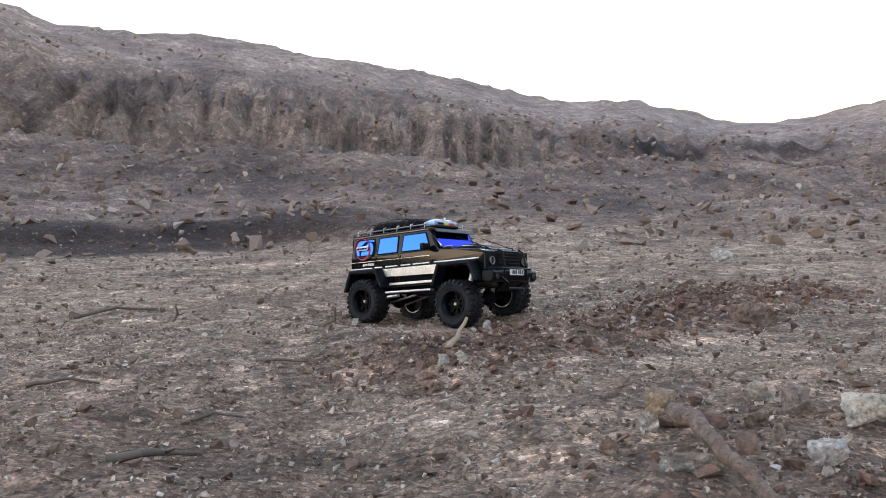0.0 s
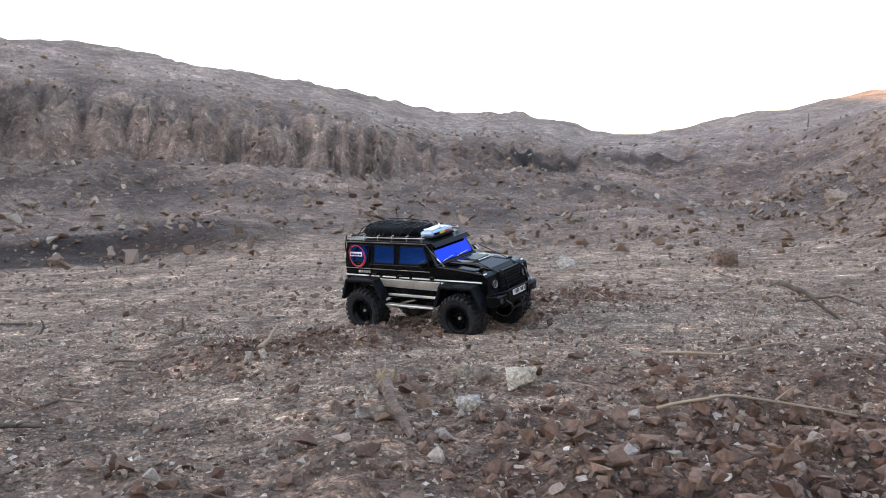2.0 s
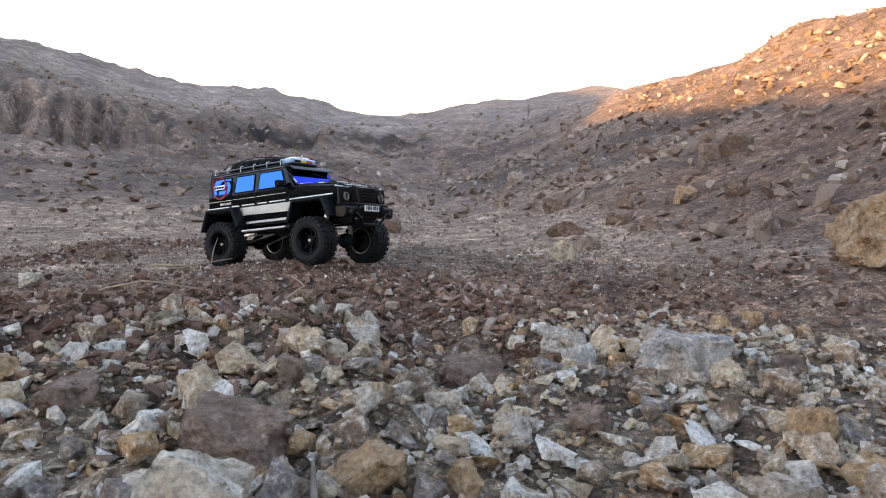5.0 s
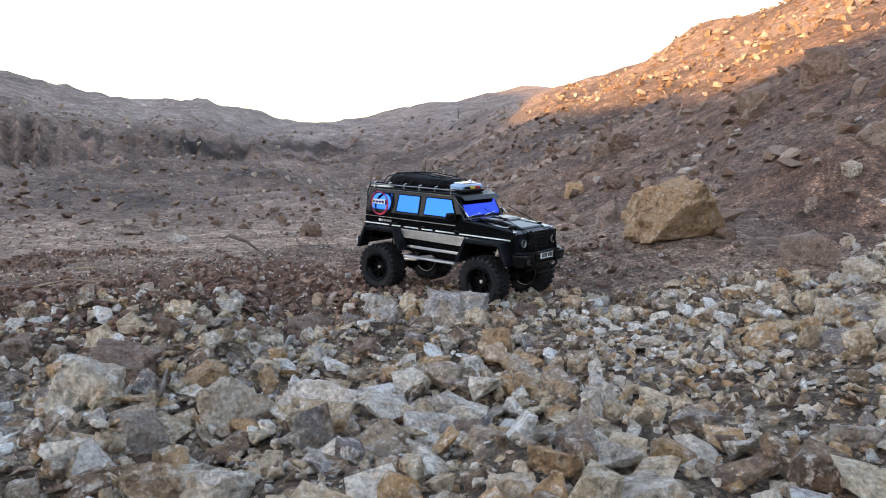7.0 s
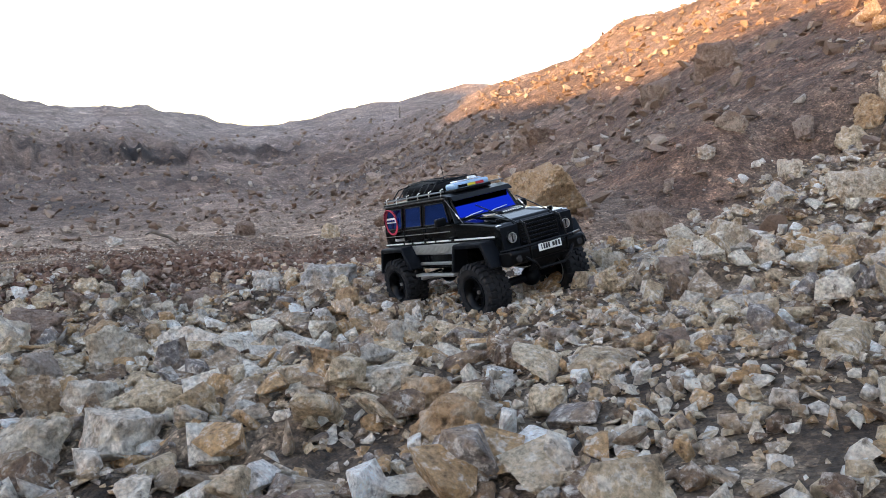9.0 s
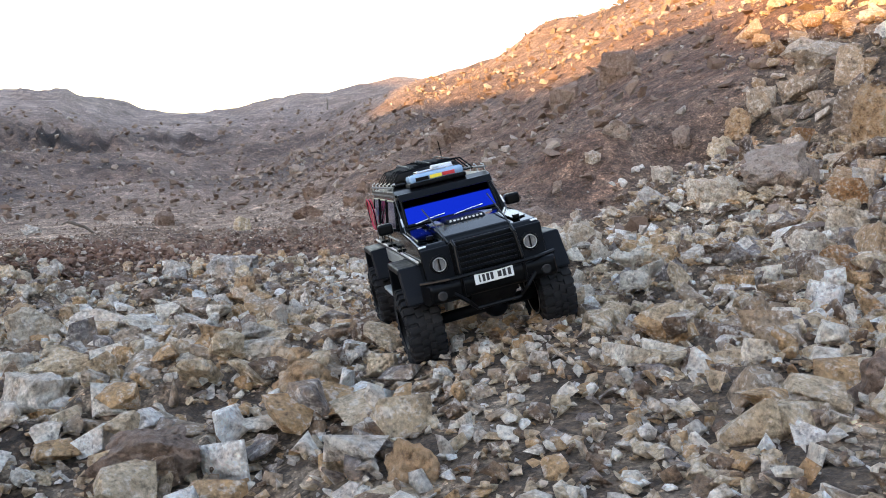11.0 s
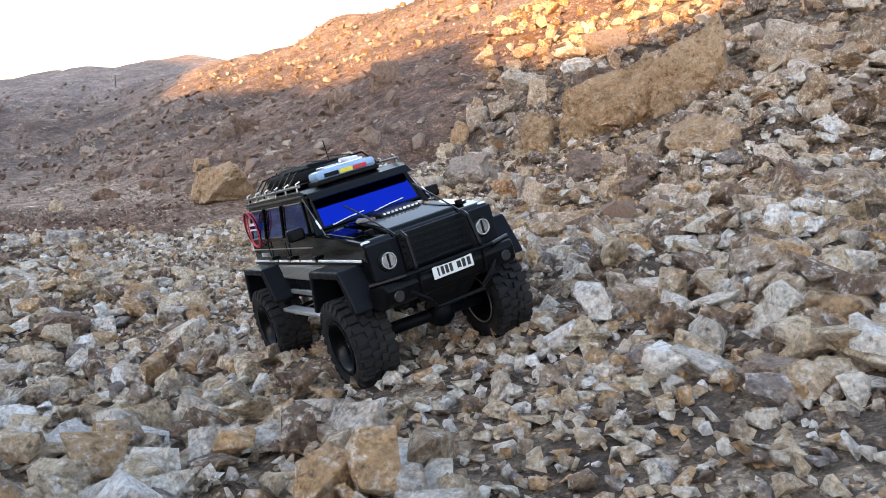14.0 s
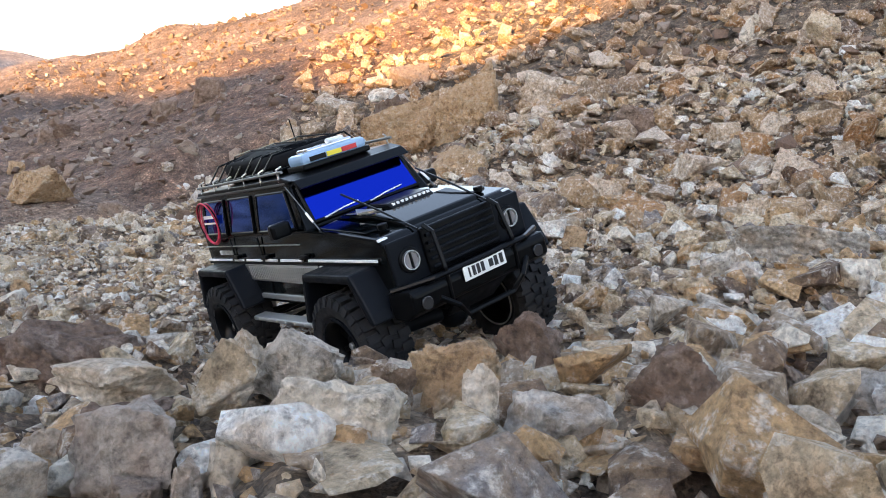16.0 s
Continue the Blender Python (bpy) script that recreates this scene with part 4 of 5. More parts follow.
def scatter(name, label, mat, count, inside, size, seed, flat=(0.4, 0.95), sink=0.12, corners=9):
    """Stones too many to count, as one mesh. inside(x, y) gives the chance of a stone."""
    rng = np.random.default_rng(seed)
    kinds = []
    for k in range(14):
        bm = hull(900 + k, corners)
        bmesh.ops.dissolve_limit(bm, angle_limit=radians(12), verts=bm.verts, edges=bm.edges)
        bmesh.ops.triangulate(bm, faces=bm.faces)
        bm.verts.ensure_lookup_table()
        kinds.append((np.array([v.co[:] for v in bm.verts]), np.array([[v.index for v in f.verts] for f in bm.faces])))
        bm.free()
    (x0, x1, y0, y1), chance = inside
    x, y = rng.uniform(x0, x1, count * 6), rng.uniform(y0, y1, count * 6)
    keep = rng.random(count * 6) < chance(x, y)
    x, y = x[keep][:count], y[keep][:count]
    n = len(x)
    s = size[0] * (size[1] / size[0]) ** (rng.random(n) ** size[2])
    if size[1] > 0.05 and y.max() < 1:
        s = s * (0.72 + 0.28 * ramp(-y, 0.2, 1.1)) * (1 - 0.5 * np.exp(-(((x - 0.25) / 0.40) ** 2 + ((y + 3.85) / 0.35) ** 2)))
    bulky = (s > 0.035) & ~off_track(x, y, 0.15)
    s[bulky] = 0.028
    z = ground(x, y)
    turn, lean, high, long = rng.uniform(0, 6.283, n), rng.normal(0, 0.5, n), rng.uniform(*flat, n), rng.uniform(0.7, 1.3, n)
    verts, faces, base = [], [], 0
    for k in range(n):
        v, f = kinds[k % 14]
        p = v * (s[k] * long[k], s[k], s[k] * high[k])
        c, d = math.cos(lean[k]), math.sin(lean[k])
        p = np.stack([p[:, 0] * c - p[:, 2] * d, p[:, 1], p[:, 0] * d + p[:, 2] * c], 1)
        c, d = math.cos(turn[k]), math.sin(turn[k])
        p = np.stack([p[:, 0] * c - p[:, 1] * d + x[k], p[:, 0] * d + p[:, 1] * c + y[k], p[:, 2] + z[k] + s[k] * high[k] * (0.5 - sink)], 1)
        verts.append(p)
        faces.append(f + base)
        base += len(v)
    verts, faces = np.concatenate(verts), np.concatenate(faces)
    me = bpy.data.meshes.new(name)
    me.vertices.add(len(verts))
    me.vertices.foreach_set("co", verts.ravel())
    me.loops.add(faces.size)
    me.loops.foreach_set("vertex_index", faces.ravel().astype(np.int32))
    me.polygons.add(len(faces))
    me.polygons.foreach_set("loop_start", np.arange(0, faces.size, 3, dtype=np.int32))
    me.update(calc_edges=True)
    me.polygons.foreach_set("use_smooth", np.zeros(len(faces), bool))
    me.materials.append(mat)
    tagged(new(name, me), label, "stones", kind="stuff")


scatter("rubble", "broken tan, white and grey stones covering the quarry floor", rubble_stone, 40000,
        ((-1.3, 4.2, -5.6, 0.6), lambda x, y: rubble(x, y) * (0.8 + 0.2 * grain(x, y, 0.4, 33))), (0.014, 0.085, 1.9), 1, flat=(0.3, 0.95), corners=11)
scatter("fine_rubble", "small chips of broken stone between the rubble", rubble_stone, 50000,
        ((-0.9, 3.2, -5.0, 0.5), lambda x, y: rubble(x, y) * np.clip(1.25 - 0.22 * np.abs(x - 0.6), 0.2, 1)), (0.006, 0.026, 1.5), 7, corners=8)
scatter("gravel", "small brown pebbles and clods strewn over bare soil", clod_stone, 9000,
        ((-2.2, 3.8, -0.3, 4.5), lambda x, y: (1 - rubble(x, y)) * (0.3 + 0.7 * ramp(2.8 - y, 0, 2.4))), (0.004, 0.024, 2.6), 2)
scatter("slope_stones", "loose brown stones scattered over the eastern slope", clod_stone, 13000,
        ((2.2, 15, -6, 12), lambda x, y: ramp(foot(x, y), -0.5, 0.4) * np.clip(1.3 / (1 + 0.12 * (x ** 2 + y ** 2) ** 0.5), 0, 1)), (0.014, 0.13, 3.2), 3)
scatter("pale_slope_stones", "tan rubble heaped over the southern part of the slope", slope_stone, 10000,
        ((1.8, 9, -7, 3), lambda x, y: ramp(foot(x, y), -0.6, 0.1) * ramp(0.75 * x - 3.5 - y, -0.3, 0.7) * np.clip(1.6 - 0.16 * x, 0.2, 1)), (0.016, 0.17, 2.4), 4, corners=12)
scatter("talus_stones", "grey brown stones fallen at the foot of the hills", clod_stone, 15000,
        ((-15, 13, 4, 24), lambda x, y: ramp(np.hypot(x, y), 6.8, 9.5) * np.clip(1.5 - 0.05 * np.hypot(x, y), 0.2, 1)), (0.02, 0.16, 2.8), 5)
scatter("floor_stones", "small stones lying on the pit floor", clod_stone, 9000,
        ((-6, 4.5, 2.0, 9.5), lambda x, y: ramp(9.5 - np.hypot(x, y), 0, 2) * np.clip(1.2 - 0.1 * y, 0.2, 1)), (0.008, 0.045, 3.0), 8, corners=8)
scatter("red_clods", "lumps of reddish soil heaped on the bank", red_clod, 13000,
        ((-0.6, 2.8, -0.3, 1.7), lambda x, y: np.exp(-(((x - 0.9) / 1.0) ** 2 + ((y - 0.3) / 0.42) ** 2)) * ramp(x + 0.3 * grain(x, y, 0.25, 15), -0.2, 0.8)), (0.005, 0.036, 2.6), 6)
scatter("ridge_clods", "crumbled red soil lumps along the low ridge", red_clod, 4500,
        ((-0.3, 1.6, 1.2, 3.1), lambda x, y: ridge(x, y)), (0.004, 0.026, 2.8), 9)
scatter("grit", "fine brown grit strewn over the bare soil", grit_stone, 26000,
        ((-1.4, 2.4, -0.1, 2.7), lambda x, y: (1 - rubble(x, y)) * (0.4 + 0.6 * ramp(1.9 - y, 0, 1.2))), (0.004, 0.013, 1.8), 10, corners=7)

# ---- sticks and roots ----
bark = plain("dry_bark", (0.10, 0.075, 0.055), 0.85, wear=0.8, scale=150)
pale_wood = plain("bleached_wood", (0.36, 0.26, 0.17), 0.8, wear=0.7, scale=120)


def stick(points, radius, mat, label, forks=()):
    """A bent stick; points are x, y and height over the ground."""
    p = []
    for x, y, h in points:
        p.append((x, y, float(ground(np.array([x]), np.array([y]))[0]) + h))
    fine = []
    for k in range(len(p) - 1):
        for j in range(4):
            q = Vector(p[k]).lerp(Vector(p[k + 1]), j / 4)
            fine.append(q + 0.6 * radius * noise.noise_vector(q * 40))
    fine.append(Vector(p[-1]))
    bm = tube(fine, radius, 7, None, 0.45)
    for at, dx, dy, dz in forks:
        q = fine[int(at * (len(fine) - 1))]
        bm = tube([q, q + Vector((dx, dy, dz)) * 0.5 + 0.01 * noise.noise_vector(q * 9), q + Vector((dx, dy, dz))], radius * 0.55, 6, bm, 0.4)
    me = bpy.data.meshes.new("stick")
    for f in bm.faces:
        f.smooth = True
    bm.to_mesh(me)
    bm.free()
    me.materials.append(mat)
    return tagged(new("stick", me), label, "stick", "dry sticks on the soil")


DARK, PALE = "dark dry twig lying on bare soil", "bleached bent root sticking out of the soil"
stick([(-0.40, 0.87, 0.004), (-0.36, 0.91, 0.010), (-0.32, 0.96, 0.006)], 0.006, bark, DARK, ((0.7, 0.03, -0.02, 0.01),))
stick([(-0.70, 1.28, 0.004), (-0.64, 1.29, 0.008), (-0.58, 1.28, 0.004)], 0.004, bark, DARK)
stick([(-0.38, 1.11, 0.004), (-0.35, 1.13, 0.010), (-0.31, 1.13, 0.004)], 0.003, bark, DARK)
stick([(-0.38, 1.52, 0.004), (-0.33, 1.50, 0.010), (-0.28, 1.52, 0.004)], 0.004, bark, DARK)
stick([(-1.56, 3.34, 0.005), (-1.42, 3.42, 0.015), (-1.24, 3.49, 0.006)], 0.008, bark, DARK)
stick([(-0.36, 2.17, 0.0), (-0.32, 2.17, 0.028), (-0.315, 2.17, 0.060)], 0.006, bark, "short dark stump of a twig standing up", ((0.3, -0.05, 0.0, 0.0),))
stick([(-1.02, 2.95, 0.0), (-1.00, 2.95, 0.03), (-1.01, 2.95, 0.06)], 0.006, bark, "short dark stump of a twig standing up", ((0.4, 0.03, 0.0, 0.01),))
stick([(-0.015, 1.50, 0.0), (0.005, 1.53, 0.016), (0.025, 1.56, 0.045)], 0.007, pale_wood, PALE, ((0.5, -0.03, 0.02, -0.02),))
stick([(0.255, 0.93, 0.030), (0.250, 0.83, 0.045), (0.265, 0.72, 0.030), (0.275, 0.62, 0.005)], 0.0125, STONE["brown"], "thick crumbling tan root lying across the rubble")
stick([(1.52, 1.90, 0.105), (1.60, 1.88, 0.075), (1.70, 1.85, 0.0)], 0.010, bark, "broken dark branch leaning out of the bank", ((0.1, -0.03, 0.01, -0.015),))
stick([(0.66, 0.72, 0.02), (0.76, 0.70, 0.055), (0.88, 0.72, 0.035), (0.98, 0.70, 0.02)], 0.003, pale_wood, PALE, ((0.6, 0.05, 0.02, 0.02),))
stick([(0.80, 1.05, 0.03), (0.90, 1.00, 0.025), (1.02, 1.02, 0.02)], 0.003, pale_wood, PALE, ((0.8, 0.02, 0.01, 0.07),))
stick([(1.05, 0.62, 0.02), (1.12, 0.60, 0.06), (1.17, 0.62, 0.065), (1.22, 0.60, 0.03)], 0.0025, bark, "thin curved root hanging over the bank", ((0.35, -0.01, 0.0, 0.04),))
stick([(0.83, -0.68, 0.02), (0.86, -0.55, 0.055)], 0.005, bark, "rusty dark bar sticking out of the rubble")
stick([(1.02, 0.36, 0.01), (1.08, 0.40, 0.05), (1.06, 0.44, 0.07)], 0.003, pale_wood, PALE)
stick([(2.05, 2.70, 0.0), (2.2, 2.66, 0.05), (2.3, 2.6, 0.0)], 0.006, bark, DARK)
stick([(13.0, 21.0, -0.05), (13.02, 21.0, 0.18), (13.0, 21.0, 0.36)], 0.025, bark, "thin dark post standing on the slope")

# ---- single rocks ----
boulder("brown", 1.27, -0.09, 0.149, 0.095, turn=-9)
boulder("grey", 1.59, -0.27, 0.233, 0.101, turn=-42)
boulder("grey", 1.44, -0.16, 0.087, 0.086, turn=-17)
boulder("grey", 0.76, 0.10, 0.072, 0.059, turn=11)
boulder("ochre", 0.82, 0.20, 0.039, 0.040, turn=5)
boulder("ochre", 0.83, 0.10, 0.028, 0.034, turn=1)
boulder("tan", 0.95, 0.15, 0.035, 0.042, turn=-14)
boulder("grey", 0.67, -0.07, 0.037, 0.038, turn=21)
boulder("white", 1.14, 0.10, 0.065, 0.078, turn=-8)
boulder("tan", 0.97, -0.02, 0.102, 0.058, turn=-17)
boulder("white", 1.01, -0.11, 0.051, 0.056, turn=-3)
boulder("brown", 0.92, -0.19, 0.073, 0.067, turn=-32)
boulder("tan", 0.84, -0.13, 0.056, 0.034, turn=-4)
boulder("grey", 0.77, -0.23, 0.043, 0.048, turn=13)
boulder("ochre", 1.09, -0.20, 0.071, 0.059, turn=-38)
boulder("white", 1.11, -0.33, 0.061, 0.064, turn=-3)
boulder("grey", 1.18, -0.41, 0.062, 0.059, turn=-28)
boulder("white", 1.34, -0.20, 0.039, 0.047, turn=-18)
boulder("white", 0.98, -0.36, 0.058, 0.044, turn=1)
boulder("brown", 0.61, -0.15, 0.099, 0.078, turn=6)
boulder("white", 0.71, -0.46, 0.080, 0.048, turn=15)
boulder("grey", 0.80, -0.47, 0.054, 0.048, turn=-19)
boulder("ochre", 0.92, -0.52, 0.123, 0.081, turn=-5)
boulder("white", 1.10, -0.58, 0.064, 0.065, turn=-53)
boulder("ochre", 1.48, -0.64, 0.073, 0.081, turn=-54)
boulder("brown", 1.73, -0.37, 0.081, 0.040, turn=-46)
boulder("tan", 1.90, -0.32, 0.071, 0.058, turn=-31)
boulder("white", 2.08, -0.07, 0.049, 0.045, turn=-72)
boulder("white", 2.14, -0.12, 0.081, 0.052, turn=-42)
boulder("tan", 1.37, 0.14, 0.047, 0.057, turn=-4)
boulder("grey", 1.37, -0.59, 0.054, 0.037, turn=-62)
boulder("brown", 1.63, 0.17, 0.039, 0.031, turn=-30)
boulder("brown", 5.83, 4.27, 0.312, 0.374, turn=-24)
boulder("brown", 5.64, 4.38, 0.218, 0.224, turn=-23)
boulder("brown", 4.76, 3.05, 0.213, 0.246, turn=-65)
boulder("brown", 4.58, 5.14, 0.269, 0.280, turn=-51)
boulder("brown", 4.57, 4.09, 0.165, 0.176, turn=-42)
boulder("brown", 4.25, 3.71, 0.246, 0.143, turn=-53)
boulder("brown", 4.09, 3.13, 0.163, 0.149, turn=-50)
boulder("brown", 3.35, 2.73, 0.161, 0.121, turn=-10)
boulder("brown", 3.79, 3.70, 0.304, 0.146, turn=-29)
boulder("ochre", 4.81, 3.67, 0.187, 0.214, turn=-31)
boulder("brown", 6.12, 8.74, 0.375, 0.244, turn=-49)
boulder("brown", 3.40, 1.41, 0.186, 0.192, turn=-44)
boulder("brown", 2.17, 0.51, 0.075, 0.080, turn=-31)
boulder("brown", 0.72, 1.88, 0.085, 0.070, turn=20)
boulder("ochre", 2.12, 0.13, 0.058, 0.053, turn=-44)
boulder("white", 0.93, -0.77, 0.147, 0.150, turn=-32)
boulder("tan", 0.72, -0.61, 0.133, 0.164, turn=-22)
boulder("brown", 0.81, -0.39, 0.173, 0.136, turn=-28)
boulder("brown", 0.79, -0.80, 0.098, 0.079, turn=9)
boulder("grey", 1.48, -0.05, 0.104, 0.084, turn=-26)
boulder("tan", 1.30, -0.77, 0.100, 0.059, turn=0)
boulder("tan", 1.09, -0.26, 0.085, 0.079, turn=0)
boulder("grey", 1.28, -0.93, 0.045, 0.041, turn=-35)
boulder("ochre", 1.30, -1.06, 0.085, 0.074, turn=-4)
boulder("ochre", 1.31, -1.17, 0.068, 0.062, turn=-37)
boulder("brown", 1.22, -0.98, 0.084, 0.061, turn=-45)
boulder("ochre", 1.02, -0.92, 0.086, 0.041, turn=-15)
boulder("white", 0.84, -1.08, 0.102, 0.080, turn=5)
boulder("ochre", 1.16, -1.31, 0.075, 0.078, turn=-44)
boulder("white", 1.22, -1.39, 0.116, 0.051, turn=-36)
boulder("ochre", 1.22, -1.50, 0.087, 0.074, turn=-38)
boulder("tan", 1.09, -1.33, 0.064, 0.049, turn=-27)
boulder("white", 0.72, -1.25, 0.156, 0.114, turn=-4)
boulder("white", 0.84, -1.32, 0.142, 0.100, turn=-28)
boulder("white", 1.35, -1.50, 0.048, 0.049, turn=-18)
boulder("tan", 1.46, -1.60, 0.134, 0.040, turn=-34)
boulder("ochre", 1.55, -1.59, 0.051, 0.040, turn=-52)
boulder("white", 2.07, -0.95, 0.071, 0.069, turn=-69)
boulder("white", 2.33, -1.10, 0.149, 0.105, turn=-47)
boulder("white", 3.35, -0.03, 0.063, 0.076, turn=-28)
boulder("brown", 2.94, -0.18, 0.196, 0.133, turn=-25)
boulder("white", 3.35, -0.30, 0.143, 0.099, turn=-38)
boulder("tan", 3.80, 0.30, 0.101, 0.094, turn=-66)
boulder("brown", 4.08, 0.39, 0.184, 0.150, turn=-44)
boulder("white", 3.78, -0.18, 0.119, 0.161, turn=-53)
boulder("brown", 4.35, 0.18, 0.158, 0.153, turn=-79)
boulder("tan", 3.51, -0.33, 0.171, 0.148, turn=-44)
boulder("tan", 2.17, -1.33, 0.090, 0.109, turn=-77)
boulder("white", 2.77, -0.51, 0.162, 0.119, turn=-29)
boulder("brown", 1.98, -1.25, 0.085, 0.060, turn=-74)
boulder("tan", 1.74, -0.81, 0.080, 0.040, turn=-26)
boulder("brown", 1.53, -1.42, 0.082, 0.040, turn=-32)
boulder("white", 1.64, -1.57, 0.046, 0.044, turn=-46)
boulder("brown", 1.55, -1.66, 0.065, 0.040, turn=-44)
boulder("brown", 3.52, 0.27, 0.069, 0.095, turn=-26)
boulder("tan", 1.90, -1.14, 0.072, 0.050, turn=-42)
boulder("white", 1.85, -0.88, 0.052, 0.053, turn=-40)
boulder("brown", 3.08, 5.47, 0.223, 0.201, turn=0)
boulder("ochre", 1.19, -1.65, 0.143, 0.089, turn=-21)
boulder("brown", 0.90, -1.75, 0.160, 0.082, turn=-10)
boulder("tan", 0.67, -1.77, 0.101, 0.068, turn=-16)
boulder("white", 0.81, -1.90, 0.099, 0.065, turn=3)
boulder("tan", 0.67, -1.99, 0.119, 0.074, turn=-38)
boulder("white", 0.64, -2.30, 0.097, 0.067, turn=-21)
boulder("ochre", 1.08, -2.11, 0.060, 0.074, turn=-17)
boulder("ochre", 0.95, -2.70, 0.044, 0.040, turn=-66)
boulder("tan", 0.92, -2.67, 0.051, 0.047, turn=-53)
boulder("white", 0.95, -2.44, 0.025, 0.033, turn=-14)
boulder("ochre", 1.14, -2.79, 0.062, 0.049, turn=-45)
boulder("tan", 1.13, -2.70, 0.037, 0.045, turn=-64)
boulder("brown", 1.52, -2.40, 0.115, 0.076, turn=-57)
boulder("ochre", 1.54, -2.69, 0.218, 0.098, turn=-62)
boulder("white", 2.00, -2.48, 0.079, 0.080, turn=-54)
boulder("tan", 1.07, -0.77, 0.197, 0.107, turn=-29)
boulder("white", 1.42, -1.06, 0.102, 0.074, turn=-24)
boulder("brown", 3.72, -0.85, 0.350, 0.252, turn=-74)
boulder("tan", 2.83, -1.50, 0.130, 0.156, turn=-80)
boulder("white", 2.99, -1.53, 0.135, 0.136, turn=-55)
boulder("white", 3.52, -0.66, 0.238, 0.175, turn=-47)
boulder("ochre", 4.54, -0.05, 0.166, 0.239, turn=-55)
boulder("tan", 4.65, -0.12, 0.182, 0.271, turn=-70)
boulder("tan", 4.79, -0.25, 0.238, 0.184, turn=-67)
boulder("tan", 5.17, -0.15, 0.358, 0.215, turn=-74)
boulder("tan", 4.94, -0.45, 0.192, 0.274, turn=-52)
boulder("grey", 3.61, -1.24, 0.121, 0.152, turn=-72)
boulder("brown", 5.80, -0.53, 0.475, 0.297, turn=-82)
boulder("brown", 3.78, -1.59, 0.322, 0.192, turn=-70)
boulder("tan", 3.03, -2.05, 0.145, 0.082, turn=-69)
boulder("white", 3.96, -1.58, 0.169, 0.105, turn=-74)
boulder("ochre", 3.06, -1.72, 0.265, 0.107, turn=-72)
boulder("tan", 2.91, -2.23, 0.155, 0.118, turn=-50)
boulder("brown", 4.55, -0.34, 0.175, 0.151, turn=-80)
boulder("tan", 5.44, -0.45, 0.317, 0.143, turn=-43)
boulder("tan", 4.41, -0.07, 0.211, 0.169, turn=-55)
boulder("white", 2.70, -2.74, 0.150, 0.144, turn=-77)
boulder("ochre", 3.25, -2.42, 0.335, 0.201, turn=-66)
boulder("brown", 2.89, -2.34, 0.178, 0.107, turn=-52)
boulder("tan", 2.73, -2.54, 0.186, 0.149, turn=-62)
boulder("brown", 2.74, -3.00, 0.233, 0.163, turn=-62)
boulder("white", 3.23, -2.81, 0.139, 0.111, turn=-74)
boulder("tan", 2.20, -2.69, 0.112, 0.082, turn=-45)
boulder("tan", 4.01, -2.85, 0.253, 0.236, turn=-75)
boulder("brown", 3.64, -2.20, 0.217, 0.130, turn=-51)
boulder("tan", 3.17, -2.97, 0.157, 0.134, turn=-76)
boulder("white", 1.11, -3.50, 0.090, 0.069, turn=-48)
boulder("ochre", 1.08, -3.58, 0.079, 0.066, turn=-76)
boulder("white", 0.74, -3.30, 0.034, 0.037, turn=-46)
boulder("white", 0.64, -3.39, 0.042, 0.028, turn=-57)
boulder("tan", 0.41, -2.89, 0.121, 0.082, turn=-18)
boulder("ochre", 0.96, -2.67, 0.044, 0.040, turn=-46)
boulder("tan", 1.23, -3.34, 0.066, 0.045, turn=-92)
boulder("white", 0.95, -3.28, 0.087, 0.032, turn=-38)
boulder("brown", 0.81, -3.59, 0.092, 0.044, turn=-82)
boulder("grey", 1.23, -4.27, 0.289, 0.147, turn=-83)
boulder("ochre", 1.43, -4.02, 0.092, 0.079, turn=-59)
boulder("tan", 1.28, -3.81, 0.076, 0.061, turn=-92)
boulder("white", 2.99, -3.88, 0.257, 0.084, turn=-102)
boulder("ochre", 1.76, -4.31, 0.090, 0.108, turn=-96)
boulder("brown", 3.50, -3.24, 0.278, 0.200, turn=-72)
boulder("ochre", 1.50, -3.71, 0.099, 0.085, turn=-58)
boulder("tan", 2.43, -4.33, 0.117, 0.117, turn=-78)
boulder("tan", 4.69, -3.92, 0.247, 0.296, turn=-75)
boulder("white", 4.98, -3.48, 0.226, 0.226, turn=-90)
boulder("tan", 4.94, -3.02, 0.190, 0.229, turn=-95)
boulder("white", 1.69, -3.58, 0.094, 0.094, turn=-45)
boulder("white", 1.88, -3.95, 0.113, 0.058, turn=-102)
boulder("grey", 0.23, 0.95, 0.033, 0.036, turn=-19)
boulder("grey", 0.23, 0.77, 0.072, 0.037, turn=1)
boulder("tan", 0.26, 1.01, 0.047, 0.057, turn=-37)
boulder("brown", 0.44, 1.01, 0.050, 0.056, turn=1)
boulder("brown", 0.36, 0.94, 0.033, 0.041, turn=-20)
boulder("tan", 0.36, 0.87, 0.020, 0.035, turn=-25)
boulder("grey", 0.42, 1.08, 0.052, 0.042, turn=-19)
boulder("tan", 0.50, 0.96, 0.067, 0.058, turn=-23)
boulder("brown", 0.69, 1.91, 0.074, 0.072, turn=1)
boulder("white", 0.01, 1.33, 0.029, 0.028, turn=12)
boulder("brown", -0.04, 1.35, 0.023, 0.026, turn=-5)
boulder("grey", -0.02, 1.33, 0.023, 0.025, turn=20)
boulder("grey", 1.91, 5.69, 0.214, 0.119, turn=-5)
boulder("tan", 0.38, 0.80, 0.047, 0.033, turn=-11)
boulder("brown", 0.17, 0.88, 0.028, 0.032, turn=-20)
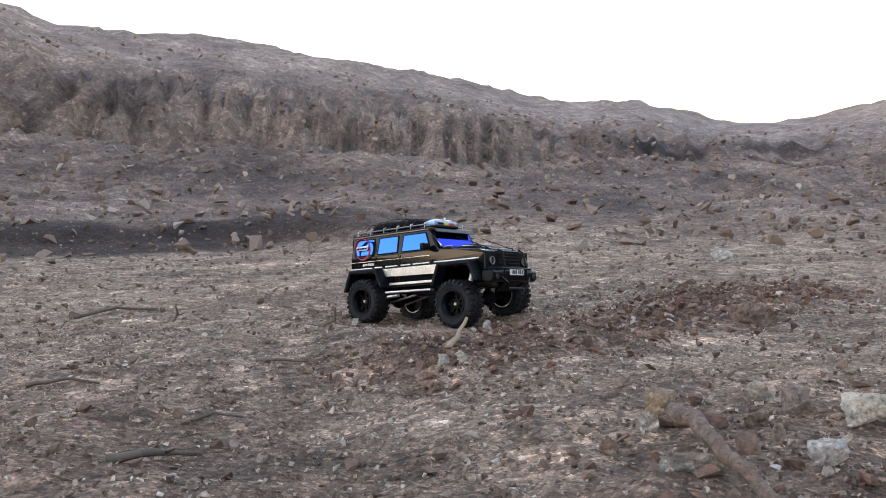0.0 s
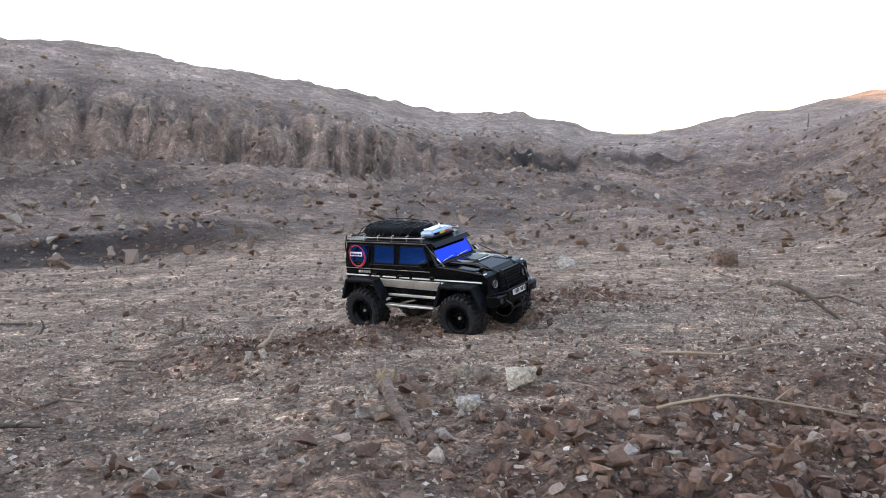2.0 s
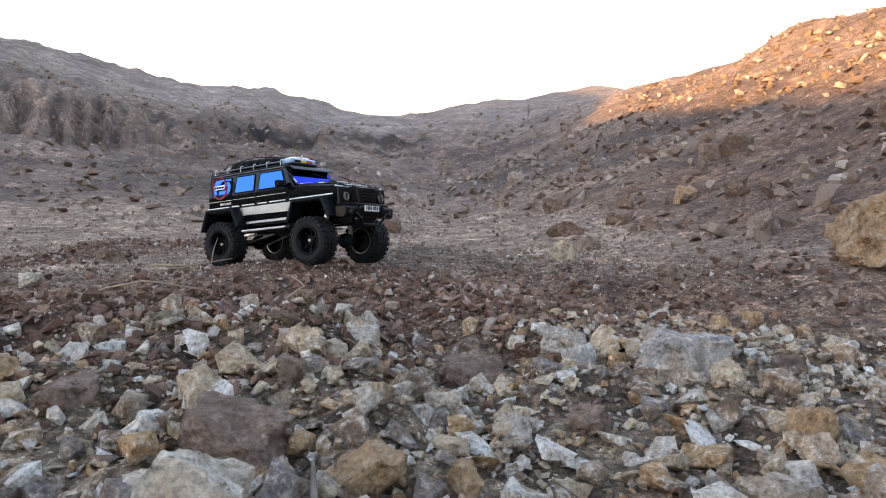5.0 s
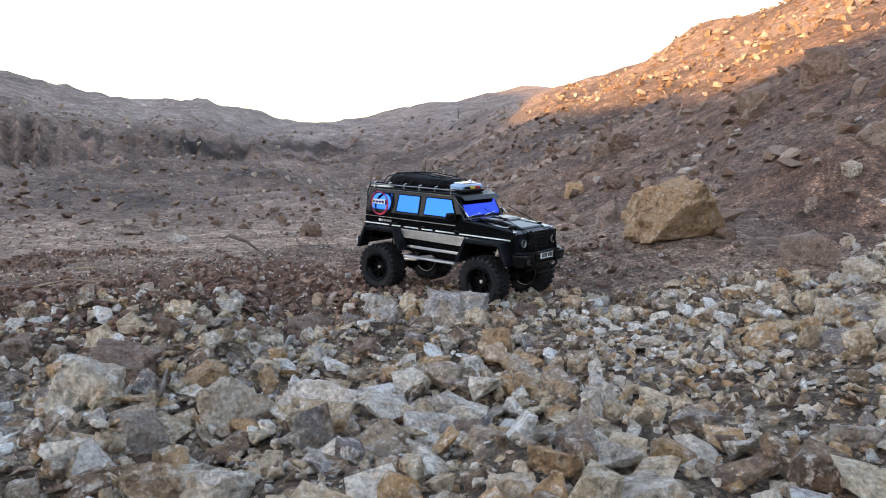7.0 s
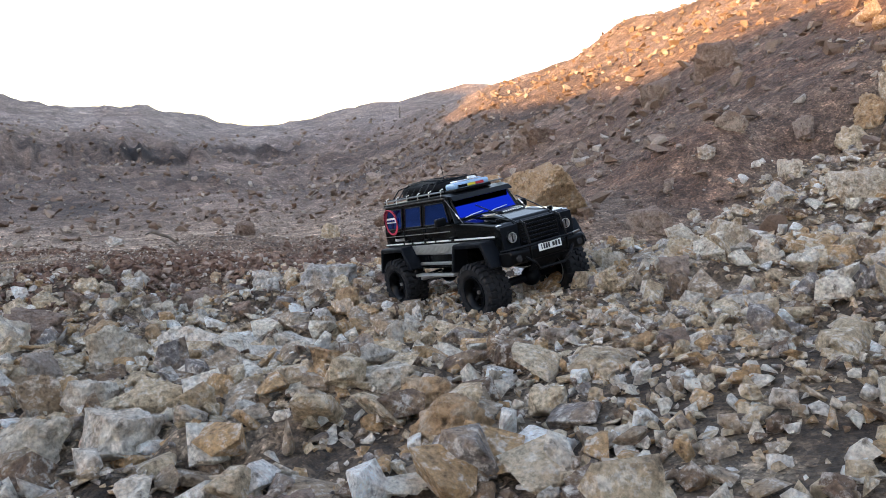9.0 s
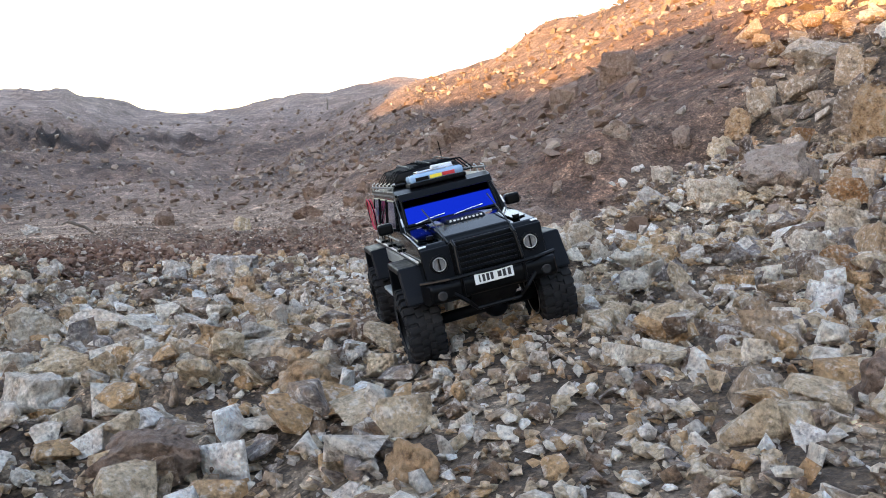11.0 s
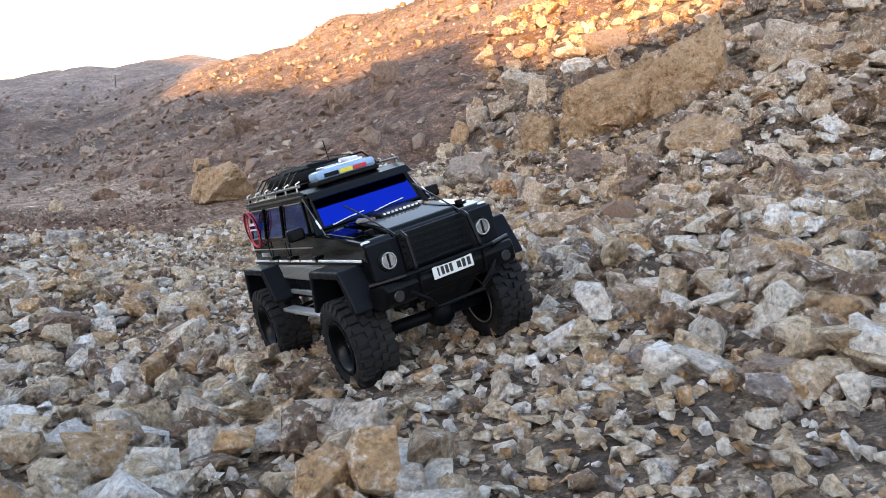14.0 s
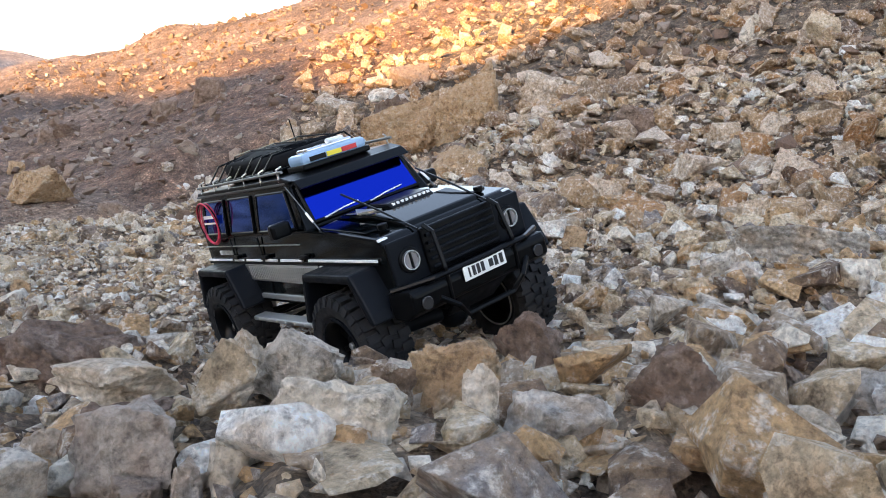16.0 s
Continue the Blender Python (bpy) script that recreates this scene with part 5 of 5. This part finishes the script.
boulder("grey", 0.33, -0.07, 0.109, 0.057, turn=29)
boulder("tan", 0.64, 0.07, 0.056, 0.057, turn=-15)
boulder("grey", 0.61, -0.01, 0.070, 0.045, turn=6)
boulder("tan", 0.96, -0.10, 0.072, 0.071, turn=-43)
boulder("ochre", 1.08, -0.12, 0.042, 0.059, turn=-27)
boulder("white", 1.17, 0.19, 0.054, 0.031, turn=-28)
boulder("brown", 0.49, 0.13, 0.037, 0.031, turn=25)
boulder("brown", 0.94, 0.13, 0.048, 0.048, turn=-37)
boulder("ochre", 1.09, -0.04, 0.031, 0.028, turn=-25)
boulder("white", 1.18, -0.08, 0.063, 0.037, turn=-25)
boulder("tan", 2.16, 1.07, 0.108, 0.129, turn=-17)
# heap beside the end of the way
boulder("white", 0.064, -3.985, 0.050, 0.105, sink=0.22, turn=-74)
boulder("tan", 0.010, -4.075, 0.085, 0.064, sink=0.12, turn=-39)
boulder("tan", -0.055, -4.065, 0.048, 0.080, sink=0.14, turn=-46)
boulder("brown", -0.040, -3.960, 0.085, 0.064, sink=0.14, turn=-54)
boulder("white", -0.095, -4.020, 0.100, 0.030, sink=0.0, turn=-30, raised=0.035)
boulder("tan", -0.090, -3.940, 0.066, 0.061, sink=0.15, turn=-25)
boulder("brown", -0.131, -4.060, 0.070, 0.066, sink=0.2, turn=-42)
boulder("white", -0.058, -4.167, 0.084, 0.076, sink=0.2, turn=-70)
boulder("tan", 0.001, -4.160, 0.048, 0.041, sink=0.1, turn=-36)
boulder("ochre", 0.046, -4.188, 0.072, 0.066, sink=0.1, turn=-54)
boulder("tan", -0.001, -4.231, 0.029, 0.059, sink=0.15, turn=-69)
boulder("grey", 0.038, -4.270, 0.078, 0.060, sink=0.15, turn=-87)
boulder("brown", 0.103, -4.327, 0.063, 0.065, sink=0.2, turn=-58)
boulder("white", 0.118, -4.417, 0.055, 0.045, sink=0.25, turn=-80)
boulder("brown", 0.330, -4.120, 0.083, 0.085, sink=0.2, turn=-74)
boulder("white", -0.113, -4.128, 0.031, 0.036, sink=0.1, turn=-66)
boulder("tan", -0.130, -4.114, 0.022, 0.034, sink=0.1, turn=-26)
boulder("brown", -0.142, -4.089, 0.037, 0.030, sink=0.1, turn=-36)
boulder("ochre", -0.088, -4.088, 0.046, 0.028, sink=0.1, turn=-54)
boulder("ochre", -0.151, -4.007, 0.047, 0.038, sink=0.1, turn=-56)
boulder("grey", 0.279, -4.435, 0.064, 0.057, sink=0.2, turn=-73)
boulder("brown", 0.099, -4.372, 0.062, 0.039, sink=0.2, turn=-79)
boulder("brown", 0.200, -3.570, 0.220, 0.105, 0.13, sink=0.28, turn=-25)
# large single rocks on the soil, the slope and its ledge
boulder("ochre", 2.74, 0.20, 0.440, 0.360, 0.34, sink=0.36, turn=-45, lean=8)
boulder("brown", 6.10, 2.92, 0.30, 0.42, 0.26, sink=0.3, turn=-50)
boulder("brown", 6.20, 2.35, 0.44, 0.36, 0.30, sink=0.3, turn=-50)
boulder("ochre", 4.36, -1.34, 0.66, 0.80, 0.42, sink=0.42, turn=-62, lean=4)
boulder("ochre", 4.48, -1.80, 0.52, 0.84, 0.42, sink=0.44, turn=-70, lean=2)
boulder("ochre", 4.10, -1.02, 0.22, 0.40, 0.20, sink=0.3, turn=-60, lean=3)
boulder("tan", 4.28, -0.84, 0.30, 0.34, 0.26, sink=0.35, turn=-50)
boulder("tan", 4.50, -2.35, 0.46, 0.42, 0.34, sink=0.42, turn=-75)
boulder("brown", 4.75, -1.10, 0.46, 0.42, 0.40, sink=0.4, turn=-50)

# middling rocks of the rubble field, strewn at random beside the way
strewn = random.Random(42)
while rock_count < 275:
    x, y = strewn.uniform(0.1, 2.9), strewn.uniform(-4.7, -0.25)
    size = 0.032 * (2.3 ** strewn.random())
    beside = min(math.hypot(x - row[1], y - row[2]) for row in CAM)
    if beside > 0.3 and off_track(np.array([x]), np.array([y]), 0.15 + size * 0.5)[0] and x + 0.35 * y < 2.2:
        boulder(strewn.choice(("tan", "tan", "tan", "white", "brown", "grey", "ochre")), x, y, size, size * strewn.uniform(0.5, 0.85), sink=0.22)

motions()
